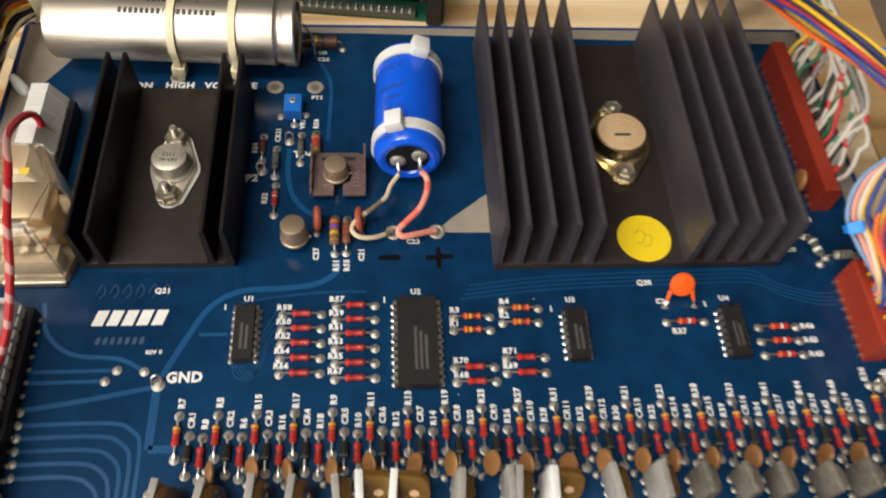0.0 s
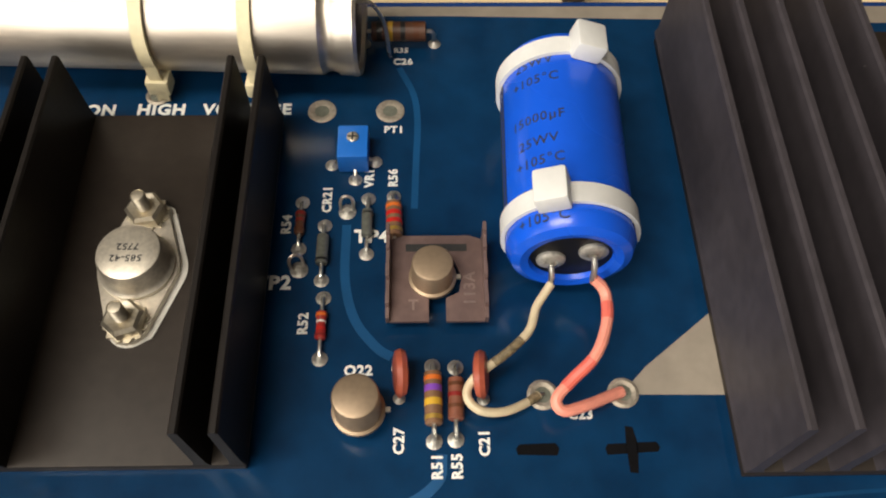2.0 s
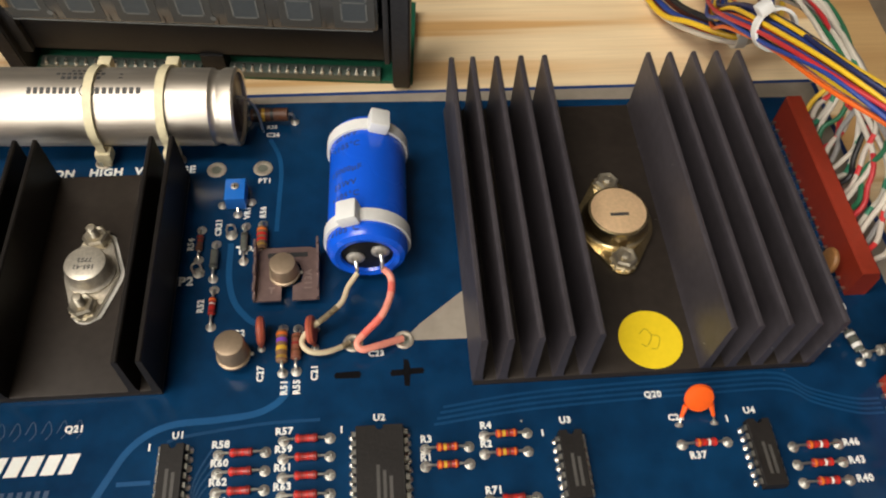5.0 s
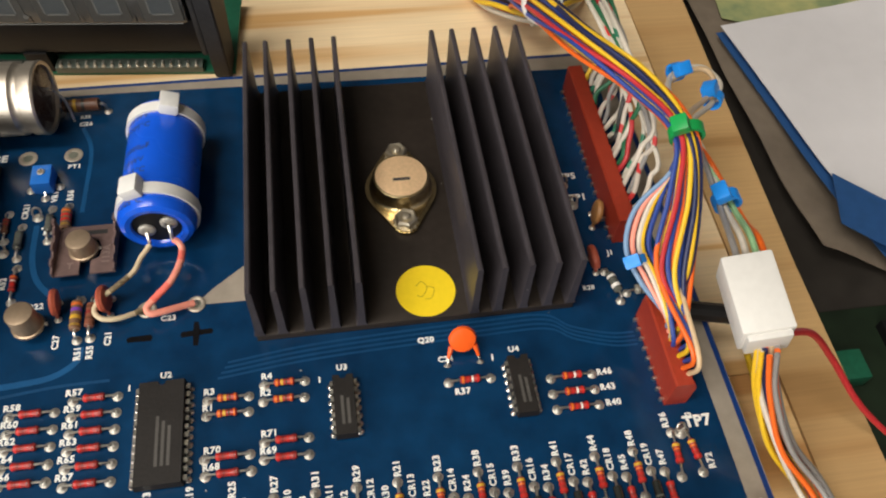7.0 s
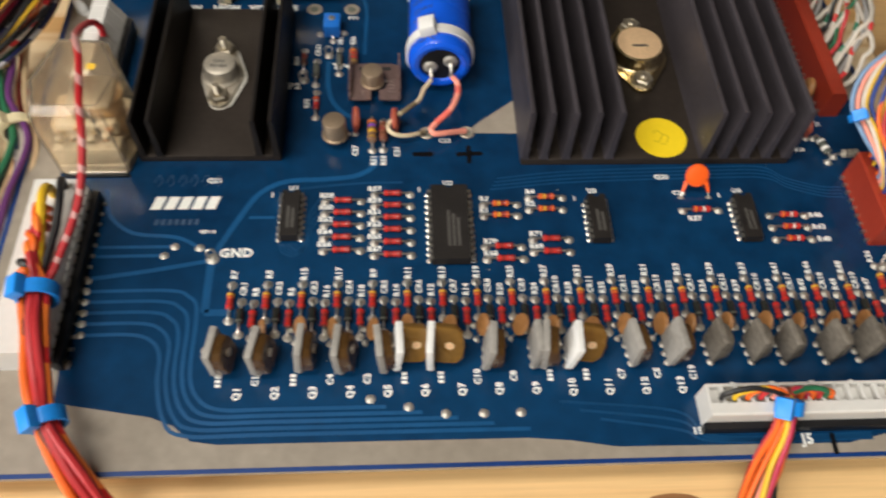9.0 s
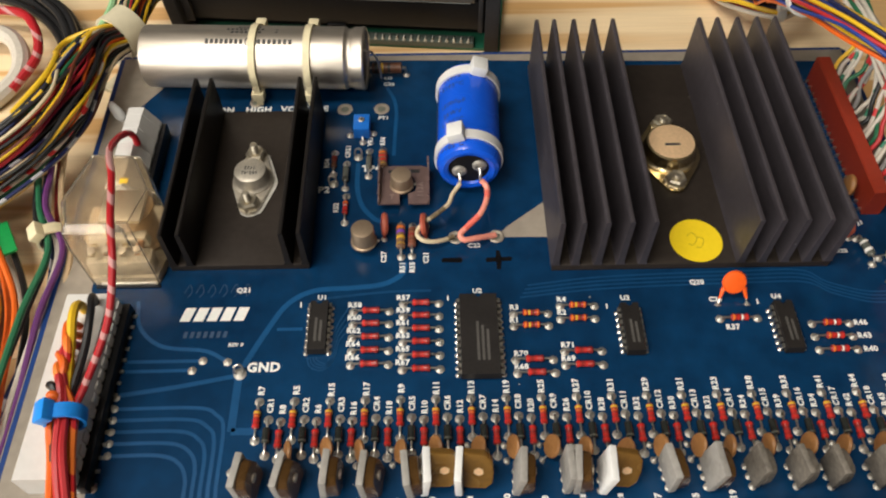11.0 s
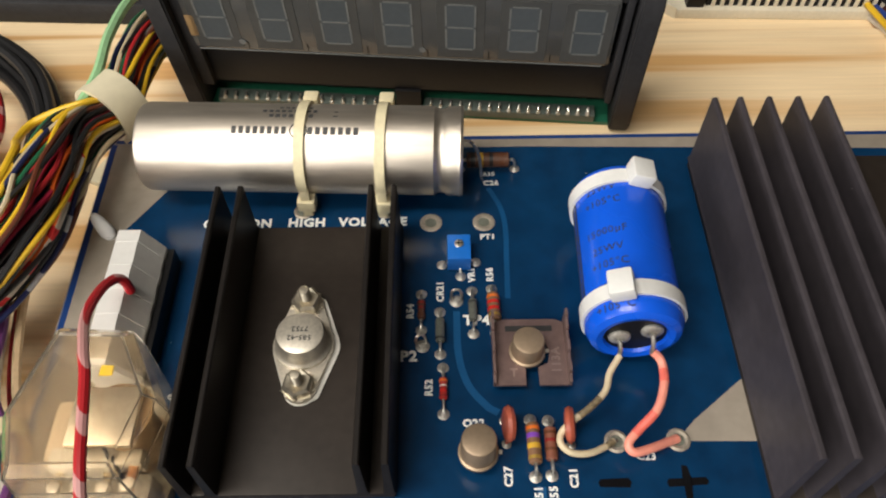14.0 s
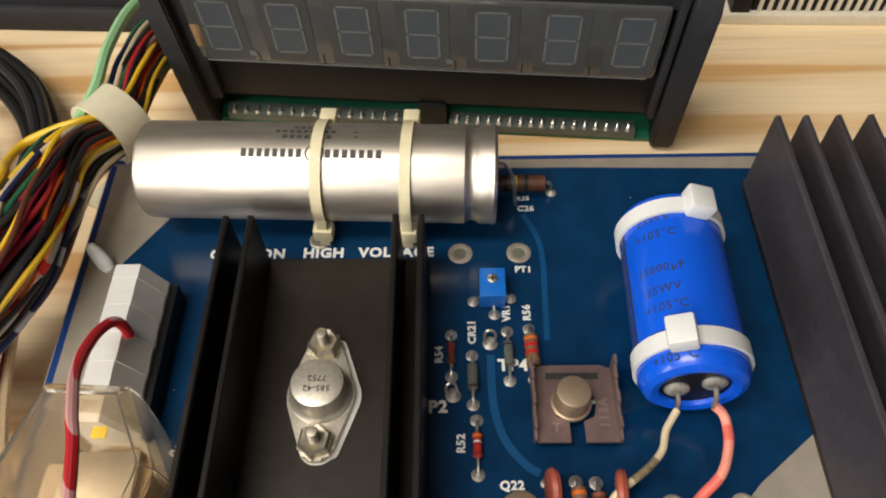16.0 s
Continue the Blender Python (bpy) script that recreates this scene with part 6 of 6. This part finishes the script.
# ---- digit display standing at the back ----
def display(m):
    ob = thing("digit_display", m, "unlit seven-digit display in a black frame on green board", "display", "displays")
    W = 78.5
    part("circuit_card", box(-W - 1, -3, 0.5, W + 1, 40, 2.1), M_PCB, ob, "green circuit card")
    for s in (-1, 1):
        bm = prism([(-5.5, 0), (7, 0), (22, 62), (22, 66), (-4.5, 66), (-7.5, 60), (-7.0, 3)], -3.4, 3.4)
        bm.transform(Matrix(((0, 0, 1, s * (W - 3.4)), (1, 0, 0, 0), (0, 1, 0, 1.0), (0, 0, 0, 1))))
        bmesh.ops.bevel(bm, geom=bm.edges[:], offset=0.6, segments=2, affect="EDGES")
        part("side_bracket", bm, M_FRAME, ob)
        part("inner_rail", box(s * (W - 8.4) - 1.6, -4.0, 13.5, s * (W - 9.5) + 1.6, 2, 64, 0.4), M_FRAME, ob)
    # set back and blacker than the frame, for the gap's deep shade
    part("lower_bar", box(-W + 7, -1.5, 13, W - 7, 6, 31, 0.8), M_BLACK, ob)
    part("upper_bar", box(-W + 7, -3.0, 58, W - 7, 6, 66, 0.8), M_FRAME, ob)
    part("back_plate", box(-W + 5, 6.2, 3.5, W - 5, 8, 66), M_BLACK, ob)
    part("centre_post", box(-4.0, -2.5, 2.2, 5.2, 5, 13.2, 0.4), M_BLACK, ob)
    C = -1.3
    part("glass", box(C - 68.5, -4.2, 31.5, C + 68.5, 5.5, 60, 2.2), M_GLASS, ob, "dark smoked glass envelope")
    # pale line laid on for the highlight along the glass's lower edge
    part("seal_edge", tube([(C - 66, -3.6, 31.7), (C, -3.7, 31.6), (C + 66, -3.6, 31.7)], 0.32, seg=6, steps=1), M_SEGLINE, ob, "highlight on the glass's lower rim, drawn as a pale line")
    part("getter_patch", box(C - 67.0, -4.34, 38, C - 64.2, -4.24, 47, 0.04), M_COIL, ob, "small amber patch at the left end of the glass")
    pitch = 19.6
    for k in range(7):
        x = C + 0.8 + pitch * (k - 3)
        part("digit_cell", box(x - 7.4, -4.34, 33.5, x + 7.4, -4.24, 58.5), M_CELL, ob, smooth=0)
        d = part("digit", box(x - 4.4, -4.42, 37.4, x + 4.4, -4.36, 56.0), M_SEG, ob, "faint unlit figure eight", smooth=0)
        for x0, z0, x1, z1 in ((-3.9, 37.0, 3.9, 37.7), (-3.9, 46.4, 3.9, 47.0), (-3.9, 55.8, 3.9, 56.4), (-4.8, 37.9, -4.2, 46.2), (-4.8, 47.3, -4.2, 55.6), (4.2, 37.9, 4.8, 46.2), (4.2, 47.3, 4.8, 55.6)):
            part("segment", box(x0, -0.06, z0 - 46.7, x1, 0.0, z1 - 46.7), M_SEGLINE, d, smooth=0).matrix_basis = P(x, -4.43, 46.7)
        if k < 6:
            part("divider", box(x + 8.9, -4.34, 32.6, x + 9.2, -4.26, 36.5), M_BLACK, ob, smooth=0)
        if k in (0, 3):
            part("comma", lathe([(0, -0.05), (1.1, -0.05), (1.1, 0.05), (0, 0.05)], (x + 7.4, -4.42, 36.2), "y", 12), M_SEGLINE, ob)
    for a, b, n in ((-68.5, -5.0, 16), (6.0, 66.5, 17)):
        part("pin_carrier", box(a, -3.4, 2.2, b, 1.5, 5.6, 0.3), M_CARRIER, ob, "grey pin carrier strip")
        for k in range(n):
            x = a + 2.5 + (b - a - 5) * k / (n - 1)
            part("pin", tube([(x, -2.6, 5.4), (x, -2.6, 6.9), (x + 0.2, -1.2, 7.4)], 0.42, seg=6, steps=2), M_LEAD, ob)
            part("solder_bead", lathe([(0, 0), (0.9, 0), (0.7, 0.7), (0, 1.0)], (x, -2.7, 5.5), "z", 8), M_SOLDER, ob)
    return ob


display(P(-48.4, 164.0, WOOD, -5.0, 7))
hous = thing("display_housing", P(-203, 237, WOOD - 2.5, -3), "black plastic display housing with a grey window", "display")
part("shell", box(-56, -14, 0, 55, 14, 50, 3), M_FRAME, hous)
part("window", box(12, -14.6, 18, 46, -13.8, 46, 0.3), M_CELL, hous, "dull grey window")
part("lip", box(-56, -18, 0, 55, -14, 10, 1.5), M_FRAME, hous)
# white strip connector with dark teeth, beyond the wood joint
strip = thing("strip_connector", P(105, 226, WOOD - 2.5, -2), "cream strip connector with dark teeth on the wood", "connector")
part("body", box(-46, -11, 0, 90, 9, 4.5, 0.8), M_CREAM, strip)
part("end_ear", prism([(-60, 2), (-46, -11), (-46, 9), (-54, 9)], 0, 5), M_CREAM, strip, smooth=0)
part("clip", box(-42, -9.5, 2, -35, 6, 14, 0.5), M_BLACK, strip)
part("trough", box(-34, -8, 4.2, 88, 9, 9.6, 0.3), M_BLACK, strip)
for k in range(34):
    part("tooth", box(-32 + 3.55 * k, -8.8, 4.4, -30.6 + 3.55 * k, 8, 10.4), M_CREAM, strip, smooth=0)

# ---- clutter on the bench to the right ----
def sheet(name, pts, z, material, label, category, waves=1.0, thick=0.3):
    ob = thing(name, P(0, 0, z), label, category)
    bm = prism(pts, 0, thick)
    bmesh.ops.triangulate(bm, faces=bm.faces[:])
    bmesh.ops.subdivide_edges(bm, edges=bm.edges[:], cuts=5, use_grid_fill=True)
    for v in bm.verts:
        v.co.z += waves * (noise.noise(Vector((v.co.x, v.co.y, z)) * 0.018) + 0.5)
    part("sheet", bm, material, ob, smooth=60)
    return ob


TABLE = -46.0
sheet("plastic_bag", [(256, 290), (258, 120), (263, 48), (300, 30), (330, 150), (320, 300)], TABLE + 4, M_GREYBAG, "crumpled grey plastic bag on the bench", "bag", 12)
sheet("paper", [(260, 172), (266, 134), (280, 62), (292, 34), (460, 6), (510, 220), (390, 195)], TABLE + 18, M_PAPER, "sheets of white paper on the bench", "paper", 3)
sheet("blue_folder", [(259, 172), (264.6, 134), (277.5, 62), (286, 27), (330, 20), (330, 160), (290, 174)], TABLE + 14, M_BLUETAPE, "blue folder edge showing under the white paper", "folder", 3)
sheet("paper", [(268, 186), (300, 170), (420, 172), (440, 280), (285, 290)], TABLE + 10, M_LEAFLET, "colourful printed leaflet on the bench", "leaflet", 5)
sheet("blue_tape", [(276, 78), (292, 62), (298, 57), (300, 40), (284, 36), (268, 52)], TABLE + 20, M_BLUETAPE, "strip of blue tape under the paper", "tape", 2)
oldb = thing("old_circuit_board", P(290, -45, TABLE), "dark green old circuit board on the bench", "circuit board")
part("card", box(-46, -80, 0, 90, 68, 2, 0.3), M_DARKPCB, oldb)
rng = random.Random(5)
for k in range(16):
    x, y = rng.uniform(-38, 60), rng.uniform(-70, 58)
    if k % 3 == 0:
        part("socket", box(x - 5, y - 12, 2, x + 5, y + 12, 7, 0.4), M_BLACK, oldb)
    elif k % 3 == 1:
        part("green_block", box(x - 6, y - 6, 2, x + 6, y + 6, 10, 0.8), M_PCB if k % 2 else M_BROWN, oldb)
    else:
        part("capacitor_can", lathe([(0, 2), (5, 2), (5, 14), (4.4, 15), (0, 15)], (x, y, 0), "z", 18), M_BLACK, oldb)
